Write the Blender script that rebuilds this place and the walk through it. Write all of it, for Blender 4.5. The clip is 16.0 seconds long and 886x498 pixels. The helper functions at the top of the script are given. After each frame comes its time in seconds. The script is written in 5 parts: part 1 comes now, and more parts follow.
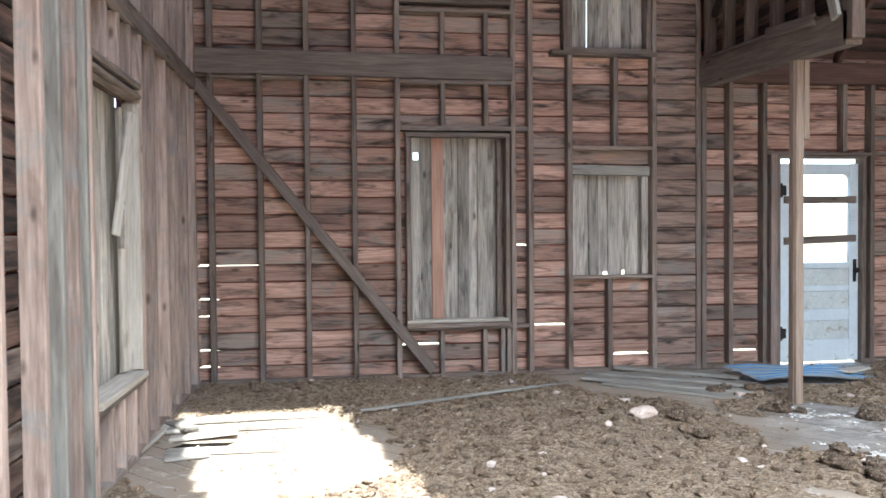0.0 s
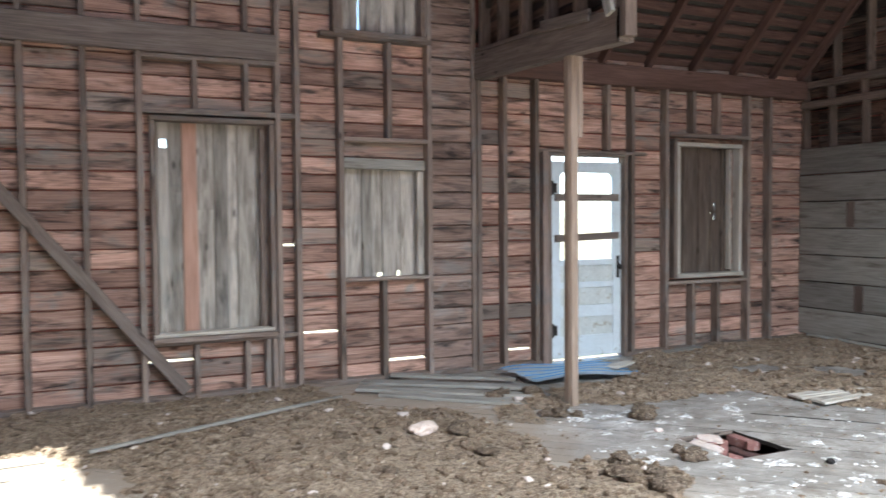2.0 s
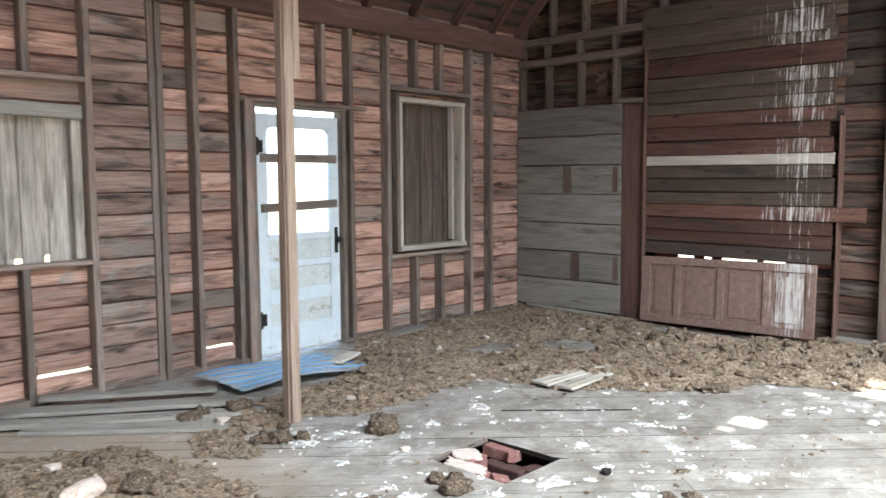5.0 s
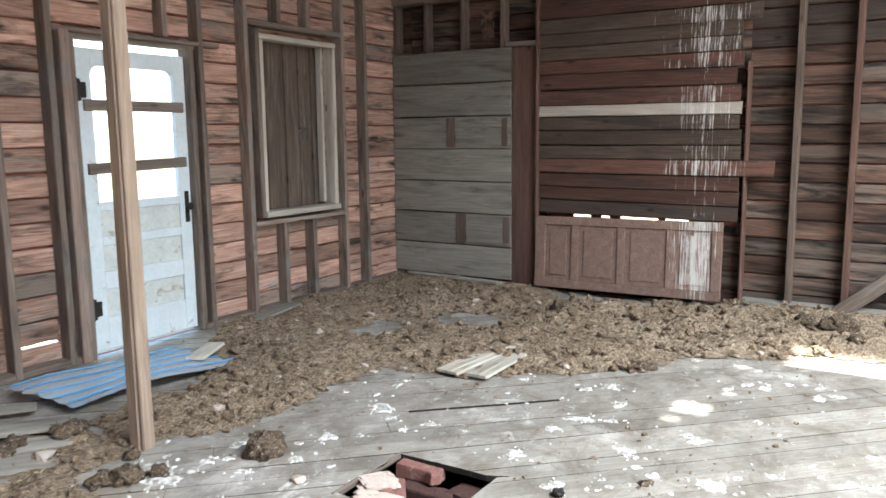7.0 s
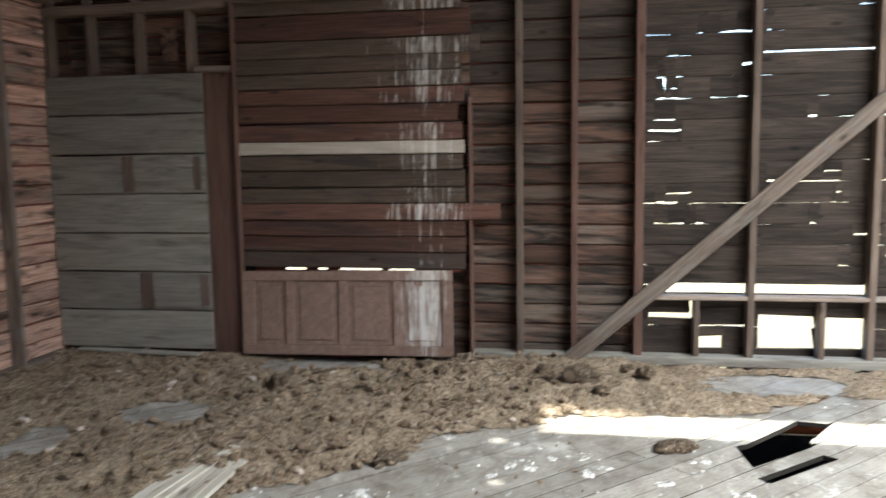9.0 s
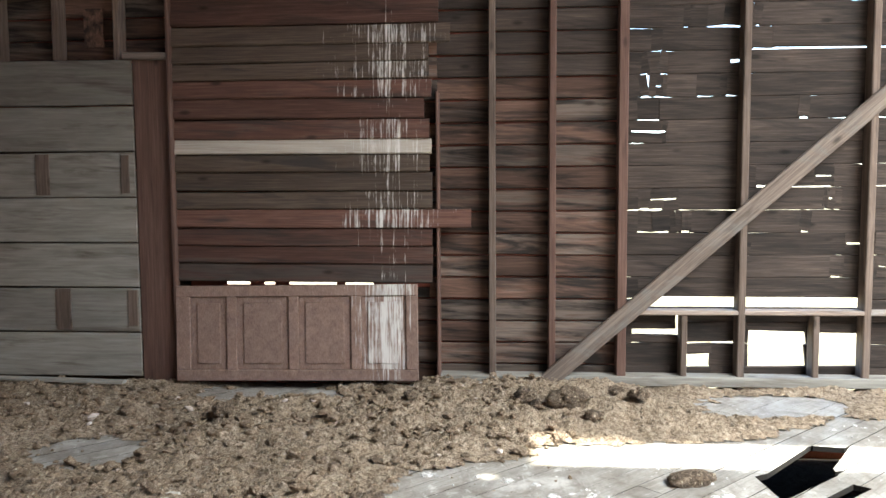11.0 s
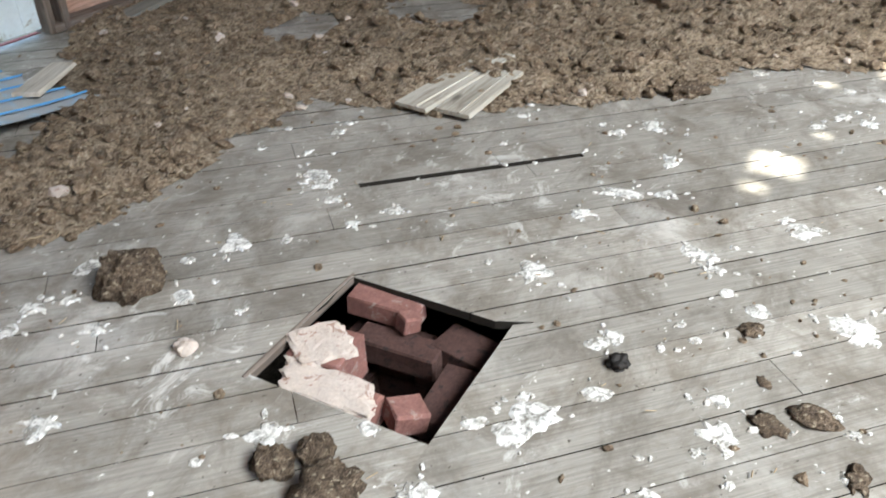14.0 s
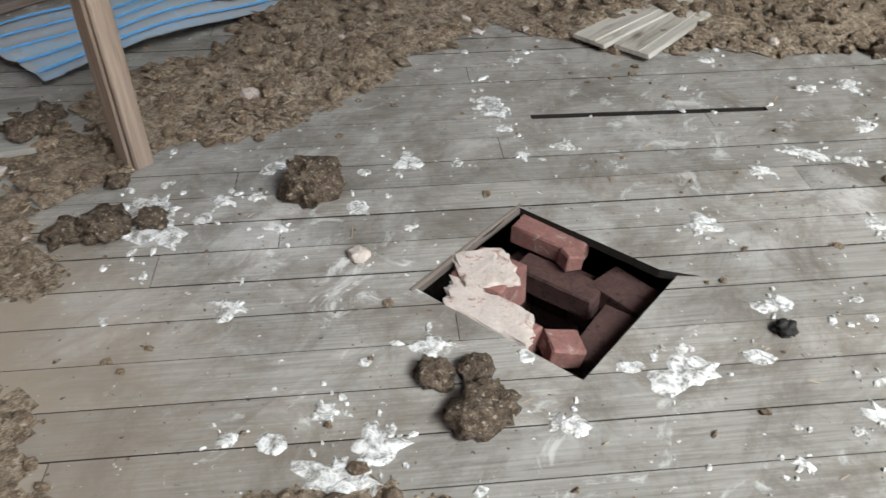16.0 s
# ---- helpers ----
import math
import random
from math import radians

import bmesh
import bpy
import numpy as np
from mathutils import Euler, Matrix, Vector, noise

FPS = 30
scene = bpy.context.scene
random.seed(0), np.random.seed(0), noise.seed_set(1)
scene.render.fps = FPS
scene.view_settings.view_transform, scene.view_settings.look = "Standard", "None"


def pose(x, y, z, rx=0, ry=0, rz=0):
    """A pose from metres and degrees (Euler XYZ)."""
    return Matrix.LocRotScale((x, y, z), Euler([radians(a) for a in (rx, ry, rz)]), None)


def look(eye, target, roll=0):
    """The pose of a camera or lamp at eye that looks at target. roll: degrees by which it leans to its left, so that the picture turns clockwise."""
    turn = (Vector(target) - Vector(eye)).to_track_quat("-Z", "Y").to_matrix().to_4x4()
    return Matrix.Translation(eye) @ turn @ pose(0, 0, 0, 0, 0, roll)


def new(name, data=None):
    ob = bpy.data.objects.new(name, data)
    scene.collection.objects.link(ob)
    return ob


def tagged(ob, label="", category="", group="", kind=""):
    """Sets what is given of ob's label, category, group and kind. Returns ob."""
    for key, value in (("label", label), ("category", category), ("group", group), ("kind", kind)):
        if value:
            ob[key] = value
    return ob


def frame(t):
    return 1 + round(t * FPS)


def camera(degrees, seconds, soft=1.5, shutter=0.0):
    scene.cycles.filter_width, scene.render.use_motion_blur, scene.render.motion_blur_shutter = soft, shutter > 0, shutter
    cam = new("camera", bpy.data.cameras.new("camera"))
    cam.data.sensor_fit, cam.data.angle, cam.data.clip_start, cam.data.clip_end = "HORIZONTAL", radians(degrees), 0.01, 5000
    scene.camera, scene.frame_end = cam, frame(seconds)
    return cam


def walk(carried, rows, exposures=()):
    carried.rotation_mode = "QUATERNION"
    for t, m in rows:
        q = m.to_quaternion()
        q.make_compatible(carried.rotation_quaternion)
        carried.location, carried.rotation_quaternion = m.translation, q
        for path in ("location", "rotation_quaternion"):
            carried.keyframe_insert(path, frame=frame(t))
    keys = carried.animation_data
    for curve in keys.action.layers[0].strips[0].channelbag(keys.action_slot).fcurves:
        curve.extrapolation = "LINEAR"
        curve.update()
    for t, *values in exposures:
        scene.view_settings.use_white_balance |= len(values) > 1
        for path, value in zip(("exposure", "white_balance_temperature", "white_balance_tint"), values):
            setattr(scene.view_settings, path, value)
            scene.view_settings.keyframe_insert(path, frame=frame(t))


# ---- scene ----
cam = camera(59.2, 16.0, shutter=0.45)
PATH = [
    (0, (0.67, 0.542, 1.402), (0.952, 2.522, 1.351), -0.5),
    (0.5, (0.735, 0.694, 1.407), (1.076, 2.664, 1.352), -0.6),
    (1, (0.776, 0.843, 1.412), (1.215, 2.793, 1.35), -0.6),
    (1.5, (0.78, 1.003, 1.465), (1.399, 2.903, 1.391), -0.6),
    (2, (0.866, 1.166, 1.459), (1.702, 2.982, 1.382), -0.5),
    (2.5, (1.007, 1.395, 1.479), (1.985, 3.138, 1.398), -0.5),
    (3, (1.104, 1.509, 1.474), (2.164, 3.202, 1.376), -0.5),
    (3.5, (1.183, 1.721, 1.473), (2.328, 3.356, 1.355), -0.5),
    (4, (1.249, 1.925, 1.48), (2.513, 3.469, 1.342), -0.5),
    (4.5, (1.377, 2.134, 1.481), (2.745, 3.584, 1.327), -0.4),
    (7, (2.073, 3.146, 1.451), (3.748, 4.2, 1.161), -0.6),
    (7.5, (2.28, 3.367, 1.483), (4.018, 4.31, 1.184), -0.7),
    (8, (2.48, 3.501, 1.464), (4.328, 4.209, 1.176), -0.7),
    (8.5, (2.708, 3.56, 1.507), (4.619, 4.087, 1.243), -0.8),
    (9, (2.91, 3.655, 1.519), (4.869, 3.992, 1.3), -0.9),
    (9.2, (2.976, 3.732, 1.512), (4.953, 3.97, 1.318), -0.8),
    (11.3, (3.458, 4.007, 1.354), (5.446, 4.157, 1.197), -0.4),
    (11.5, (3.446, 4.008, 1.349), (5.419, 4.237, 1.115), -0.5),
    (11.6, (3.466, 4.024, 1.342), (5.425, 4.3, 1.046), -0.4),
    (12, (3.444, 4.029, 1.329), (5.316, 4.479, 0.79), -0.9),
    (12.5, (3.418, 4.045, 1.323), (5.168, 4.639, 0.559), -0.8),
    (13, (3.392, 4.05, 1.333), (5.04, 4.727, 0.424), -0.6),
    (13.5, (3.375, 4.053, 1.315), (4.938, 4.784, 0.305), -0.6),
    (14, (3.357, 4.051, 1.305), (4.833, 4.832, 0.204), -0.6),
    (14.5, (3.341, 4.058, 1.296), (4.734, 4.883, 0.122), -0.5),
    (15, (3.317, 4.074, 1.3), (4.639, 4.948, 0.081), -0.4),
    (15.5, (3.298, 4.098, 1.314), (4.558, 5.031, 0.072), -0.3),
    (16, (3.275, 4.128, 1.333), (4.482, 5.123, 0.087), -0.3),
]
walk(cam, [(t, look(eye, target, roll)) for t, eye, target, roll in PATH], [(0, 2.7, 5850, 6), (1.2, 2.55, 5850, 6), (2, 2.75, 5900, 6), (3.5, 3.05, 6000, 5), (7, 3.0, 6200, 4), (8, 2.65, 6350, 4), (9, 2.4, 6350, 4), (11.3, 2.9, 6350, 4), (12.5, 2.6, 6350, 4), (13.5, 2.75, 6350, 4), (14.5, 2.45, 6350, 4), (16, 2.38, 6350, 4)])

# ---- world, sun, added roof lamp ----
SUN_EL = radians(70)
HEAD = Vector((-0.2, 1.0, 0)).normalized()          # where the sunlight travels, seen from above
world = bpy.data.worlds.new("sky")
scene.world = world
world.use_nodes = True
wn = world.node_tree.nodes
sky = wn.new("ShaderNodeTexSky")
sky.sky_type, sky.sun_disc = "NISHITA", False
sky.sun_elevation, sky.sun_rotation = SUN_EL, math.pi + 0.2
wn["Background"].inputs["Strength"].default_value = 0.15
world.node_tree.links.new(sky.outputs[0], wn["Background"].inputs["Color"])
sun = new("sun", bpy.data.lights.new("sun", "SUN"))
sun.data.energy, sun.data.angle, sun.data.color = 3.2, radians(0.6), (1.0, 0.94, 0.85)
travel = HEAD * math.cos(SUN_EL) - Vector((0, 0, math.sin(SUN_EL)))
sun.matrix_world = look(-travel * 40, (0, 0, 0))

fill_lamp = new("unseen_roof_fill", bpy.data.lights.new("unseen_roof_fill", "AREA"))   # added fill lamp, standing in for sky light through an unseen roof opening
fill_lamp.data.shape, fill_lamp.data.size, fill_lamp.data.size_y, fill_lamp.data.energy, fill_lamp.data.color = "RECTANGLE", 5.2, 4.0, 275.0, (1.0, 0.98, 0.95)
fill_lamp.data.spread = radians(140)                     # limited spread keeps the upper walls dimmer
fill_lamp.matrix_world = pose(3.7, -1.25, 5.55)

# ---- plan (metres) ----
WY, EX, LX, SY, TOP = 7.76, 8.66, -0.52, -3.4, 5.6   # stud faces: north, east, west; south wall; roof height
SD, ST = 0.10, 0.05                                   # stud depth and thickness
BT = 0.025                                            # board thickness
rng = random.Random(7)


# ---- materials ----
class Nodes:
    """A node material under construction."""

    def __init__(self, name):
        self.mat = bpy.data.materials.new(name)
        self.mat.use_nodes = True
        self.t = self.mat.node_tree
        self.bsdf = self.t.nodes["Principled BSDF"]

    def add(self, kind, ins=None, **props):
        n = self.t.nodes.new(kind)
        for k, v in props.items():
            if k == "operation":
                n.operation = v
            elif k == "blend_type":
                n.blend_type = v
            elif k == "data_type":
                n.data_type = v
            elif k == "feature":
                n.feature = v
            elif k == "vector_type":
                n.vector_type = v
        for k, v in (ins or {}).items():
            if isinstance(v, bpy.types.NodeSocket):
                self.t.links.new(v, n.inputs[k])
            else:
                n.inputs[k].default_value = v
        return n

    def noise(self, vec, scale, detail=4.0, rough=0.6, dist=0.0):
        return self.add("ShaderNodeTexNoise", {"Vector": vec, "Scale": scale, "Detail": detail, "Roughness": rough, "Distortion": dist}).outputs["Fac"]

    def scaled(self, vec, s, r=(0, 0, 0)):
        return self.add("ShaderNodeMapping", {"Vector": vec, "Scale": s, "Rotation": r}).outputs[0]

    def math(self, op, a, b=0.0, c=0.0):
        return self.add("ShaderNodeMath", {0: a, 1: b, 2: c}, operation=op).outputs[0]

    def ramp(self, fac, stops):
        n = self.t.nodes.new("ShaderNodeValToRGB")
        e = n.color_ramp.elements
        while len(e) < len(stops):
            e.new(0.5)
        for s, (p, c) in zip(e, stops):
            s.position, s.color = p, (c if len(c) == 4 else (*c, 1))
        self.t.links.new(fac, n.inputs[0])
        return n.outputs["Color"]

    def mask(self, fac, lo, hi):
        n = self.add("ShaderNodeMapRange", {0: fac, 1: lo, 2: hi, 3: 0.0, 4: 1.0})
        return n.outputs[0]

    def mix(self, fac, a, b, blend="MIX"):
        n = self.add("ShaderNodeMix", {"Factor": fac}, data_type="RGBA", blend_type=blend)
        for sock, v in ((n.inputs[6], a), (n.inputs[7], b)):
            if isinstance(v, bpy.types.NodeSocket):
                self.t.links.new(v, sock)
            else:
                sock.default_value = v if len(v) == 4 else (*v, 1)
        return n.outputs[2]

    def finish(self, color, rough=0.85, height=None, strength=0.3, dist=0.004):
        if isinstance(color, bpy.types.NodeSocket):
            self.t.links.new(color, self.bsdf.inputs["Base Color"])
        else:
            self.bsdf.inputs["Base Color"].default_value = (*color, 1)
        if isinstance(rough, bpy.types.NodeSocket):
            self.t.links.new(rough, self.bsdf.inputs["Roughness"])
        else:
            self.bsdf.inputs["Roughness"].default_value = rough
        self.bsdf.inputs["Specular IOR Level"].default_value = 0.25
        if height is not None:
            b = self.add("ShaderNodeBump", {"Height": height, "Strength": strength, "Distance": dist})
            self.t.links.new(b.outputs[0], self.bsdf.inputs["Normal"])
        return self.mat


def wood(name, dark, mid, light, stain=(0.035, 0.03, 0.027), stain_lo=0.52, stain_hi=0.72, grey=None, grey_lo=0.5, spread=0.35, grain=26.0,
         rough=0.85, streaks=None, knots=True, bump=0.35, other=None, other_at=0.6):
    """Old wood with its grain along the piece's own x. streaks: (middle y, half width, strength) of white runs down a wall."""
    n = Nodes(name)
    tc = n.add("ShaderNodeTexCoord").outputs["Object"]
    pos = n.add("ShaderNodeNewGeometry").outputs["Position"]
    rnd = n.add("ShaderNodeObjectInfo").outputs["Random"]
    off = n.add("ShaderNodeCombineXYZ", {0: n.math("MULTIPLY", rnd, 37.0), 1: n.math("MULTIPLY", rnd, 91.0), 2: n.math("MULTIPLY", rnd, 53.0)}).outputs[0]
    p = n.add("ShaderNodeVectorMath", {0: tc, 1: off}, operation="ADD").outputs[0]
    fine = n.noise(n.scaled(p, (1.6, grain * 2.2, grain)), 2.0, 6, 0.65, 0.3)
    wide = n.noise(n.scaled(p, (1.1, grain * 0.35, grain * 0.35)), 1.6, 4, 0.6, 0.8)
    col = n.ramp(n.math("ADD", n.math("MULTIPLY", fine, 0.6), n.math("MULTIPLY", wide, 0.4)), [(0.30, dark), (0.5, mid), (0.68, light)])
    if other:                                         # a second kind of board, chosen board by board and bled along the grain
        sel = n.math("ADD", n.math("FRACT", n.math("MULTIPLY", rnd, 7.31)), n.math("MULTIPLY", n.math("SUBTRACT", wide, 0.5), 1.2))
        oc = n.ramp(fine, [(0.3, tuple(c * 0.6 for c in other)), (0.65, other)])
        col = n.mix(n.mask(sel, other_at - 0.12, other_at + 0.12), col, oc)
    if grey:
        g = n.noise(n.add("ShaderNodeVectorMath", {0: n.scaled(pos, (1.0, 1.0, 1.7)), 1: n.scaled(off, (0.012, 0.012, 0.012))}, operation="ADD").outputs[0], 2.1, 5, 0.7, 0.5)
        gc = n.ramp(fine, [(0.3, tuple(c * 0.55 for c in grey)), (0.7, grey)])
        col = n.mix(n.mask(g, grey_lo, grey_lo + 0.14), col, gc)
    s = n.noise(n.add("ShaderNodeVectorMath", {0: n.scaled(p, (1.1, 9.0, 9.0)), 1: n.scaled(pos, (0.5, 0.5, 0.5))}, operation="ADD").outputs[0], 1.5, 6, 0.6, 0.5)
    col = n.mix(n.mask(s, stain_lo, stain_hi), col, stain)
    if knots:
        v = n.add("ShaderNodeTexVoronoi", {"Vector": n.scaled(p, (2.0, 5.0, 5.0)), "Scale": 1.3}).outputs["Distance"]
        col = n.mix(n.math("MULTIPLY", n.math("SUBTRACT", 1.0, n.mask(v, 0.05, 0.13)), 0.75), col, tuple(c * 0.35 for c in dark))
    tone = n.math("ADD", 1.0 - spread / 2, n.math("MULTIPLY", rnd, spread))
    col = n.mix(1.0, col, n.add("ShaderNodeCombineXYZ", {0: tone, 1: tone, 2: tone}).outputs[0], "MULTIPLY")
    if streaks:
        sep = n.add("ShaderNodeSeparateXYZ", {0: pos})
        near = n.math("SUBTRACT", 1.0, n.math("DIVIDE", n.math("ABSOLUTE", n.math("SUBTRACT", sep.outputs[1], streaks[0])), streaks[1]))
        runs = n.noise(n.scaled(pos, (20.0, 62.0, 1.6)), 1.0, 3, 0.7)
        spots = n.noise(n.scaled(pos, (10.0, 14.0, 6.0)), 1.0, 5, 0.7)
        k = n.math("ADD", n.math("ADD", n.math("MULTIPLY", runs, 0.75), n.math("MULTIPLY", spots, 0.35)), n.math("MULTIPLY", n.math("MAXIMUM", near, -1.0), streaks[2]))
        k = n.math("ADD", k, n.math("MULTIPLY", n.math("SUBTRACT", rnd, 0.62), 0.13))   # some boards took more of the runs than others
        col = n.mix(n.mask(k, 0.73, 0.86), col, (0.60, 0.59, 0.565))
    h = n.math("ADD", n.math("MULTIPLY", fine, 0.7), n.math("MULTIPLY", wide, 0.5))
    return n.finish(col, rough, h, bump, 0.006)


M_SIDE = wood("red_siding_wood", (0.12, 0.074, 0.058), (0.39, 0.242, 0.187), (0.60, 0.425, 0.345), stain=(0.03, 0.024, 0.021), stain_lo=0.50, stain_hi=0.70,
              grey=(0.34, 0.315, 0.285), grey_lo=0.57, spread=0.75, other=(0.31, 0.25, 0.21), other_at=0.78)
# darker copy of M_SIDE, with the shade of dim places in its colour
M_SIDE_D = wood("dark_shaded_red_siding_wood", (0.055, 0.034, 0.026), (0.105, 0.062, 0.046), (0.18, 0.11, 0.085), stain=(0.02, 0.016, 0.014), stain_lo=0.44, stain_hi=0.62, spread=0.8, other=(0.15, 0.12, 0.10), other_at=0.8)
# near-black copy of the siding, the east wall's shade put into its colour
M_SIDE_E = wood("shaded_siding_wood", (0.016, 0.013, 0.011), (0.042, 0.032, 0.027), (0.085, 0.064, 0.052), stain=(0.014, 0.012, 0.011), stain_lo=0.48, spread=0.6)
M_LATHED = wood("plaster_marked_boards", (0.13, 0.088, 0.07), (0.27, 0.19, 0.155), (0.41, 0.32, 0.27), stain=(0.05, 0.04, 0.035), stain_lo=0.48, stain_hi=0.68, grey=(0.34, 0.30, 0.27), grey_lo=0.54)
M_STUD = wood("stud_wood", (0.095, 0.075, 0.062), (0.205, 0.162, 0.135), (0.34, 0.285, 0.24), stain=(0.04, 0.032, 0.027), stain_lo=0.55, stain_hi=0.76, grey=(0.27, 0.25, 0.23), grey_lo=0.52, spread=0.6)
# darker copy of M_STUD: shade on east and upper studs is in its colour
M_STUD_E = wood("dark_shaded_stud_wood", (0.06, 0.045, 0.037), (0.12, 0.09, 0.073), (0.19, 0.15, 0.125), stain=(0.03, 0.023, 0.02), stain_lo=0.55, stain_hi=0.76, spread=0.5)
M_PINK = wood("pale_stud_wood", (0.16, 0.118, 0.098), (0.35, 0.268, 0.225), (0.53, 0.42, 0.36), stain=(0.12, 0.075, 0.055), stain_lo=0.58, stain_hi=0.80, grey=(0.36, 0.335, 0.31), grey_lo=0.54, spread=0.6)
M_BEAM = wood("beam_wood", (0.08, 0.064, 0.054), (0.16, 0.131, 0.112), (0.255, 0.214, 0.187), stain=(0.10, 0.07, 0.055), stain_lo=0.62, stain_hi=0.85, spread=0.2)
M_GREY = wood("grey_plank_wood", (0.15, 0.142, 0.125), (0.26, 0.25, 0.222), (0.36, 0.35, 0.315), stain=(0.12, 0.10, 0.085), stain_lo=0.52, stain_hi=0.74, spread=0.35)
M_PLANK = wood("wide_grey_plank_wood", (0.135, 0.125, 0.108), (0.205, 0.195, 0.172), (0.275, 0.265, 0.238), stain=(0.10, 0.085, 0.07), stain_lo=0.54, stain_hi=0.72, spread=0.6, grain=14.0, knots=False, bump=0.2)
M_ROOF = wood("dark_roof_wood", (0.04, 0.024, 0.02), (0.085, 0.048, 0.039), (0.14, 0.085, 0.068), stain_lo=0.6, stain_hi=0.85, spread=0.4)
M_SHUT = wood("weathered_shutter_boards", (0.13, 0.115, 0.10), (0.41, 0.38, 0.33), (0.64, 0.61, 0.55), stain=(0.06, 0.05, 0.04), stain_lo=0.50, stain_hi=0.74, grey=(0.42, 0.42, 0.385), grey_lo=0.56, spread=0.8)
M_POST = wood("tan_post_wood", (0.165, 0.125, 0.096), (0.28, 0.216, 0.168), (0.39, 0.312, 0.25), stain=(0.13, 0.09, 0.065), stain_lo=0.6, stain_hi=0.8, spread=0.2)
M_SHUT_RED = wood("orange_shutter_board", (0.28, 0.16, 0.115), (0.46, 0.285, 0.215), (0.56, 0.38, 0.30), stain_lo=0.7, stain_hi=0.9, spread=0.1)
M_SHUT_DK = wood("brown_shutter_boards", (0.04, 0.03, 0.025), (0.10, 0.078, 0.062), (0.20, 0.165, 0.135), stain=(0.04, 0.03, 0.025), stain_lo=0.6, spread=0.4)
M_CASE = wood("pale_casing_wood", (0.28, 0.25, 0.21), (0.46, 0.43, 0.37), (0.62, 0.59, 0.53), stain=(0.16, 0.13, 0.10), stain_lo=0.58, stain_hi=0.78, spread=0.2)
M_LAP = wood("red_lap_boards", (0.045, 0.024, 0.019), (0.09, 0.045, 0.034), (0.15, 0.085, 0.066), stain=(0.035, 0.028, 0.025), stain_lo=0.52, stain_hi=0.72, spread=0.6, streaks=(4.76, 0.5, 0.19), other=(0.09, 0.07, 0.06), other_at=0.7)
M_LAPGREY = wood("grey_lap_boards", (0.034, 0.025, 0.019), (0.07, 0.051, 0.039), (0.115, 0.09, 0.07), stain_lo=0.58, spread=0.3, streaks=(4.76, 0.5, 0.19))
M_LAPPALE = wood("pale_lap_board", (0.25, 0.22, 0.185), (0.38, 0.345, 0.30), (0.48, 0.445, 0.395), stain_lo=0.68, stain_hi=0.9, spread=0.1, streaks=(4.76, 0.5, 0.19))
M_POST_RED = wood("red_brown_post_wood", (0.056, 0.033, 0.026), (0.108, 0.063, 0.05), (0.16, 0.1, 0.08), stain_lo=0.66, stain_hi=0.9, spread=0.2)
M_PANEL = wood("panel_door_wood", (0.12, 0.078, 0.062), (0.21, 0.142, 0.116), (0.29, 0.205, 0.17), stain=(0.30, 0.25, 0.21), stain_lo=0.72, stain_hi=0.9, spread=0.15, streaks=(4.76, 0.38, 0.27), knots=False)
M_FLOOR = None


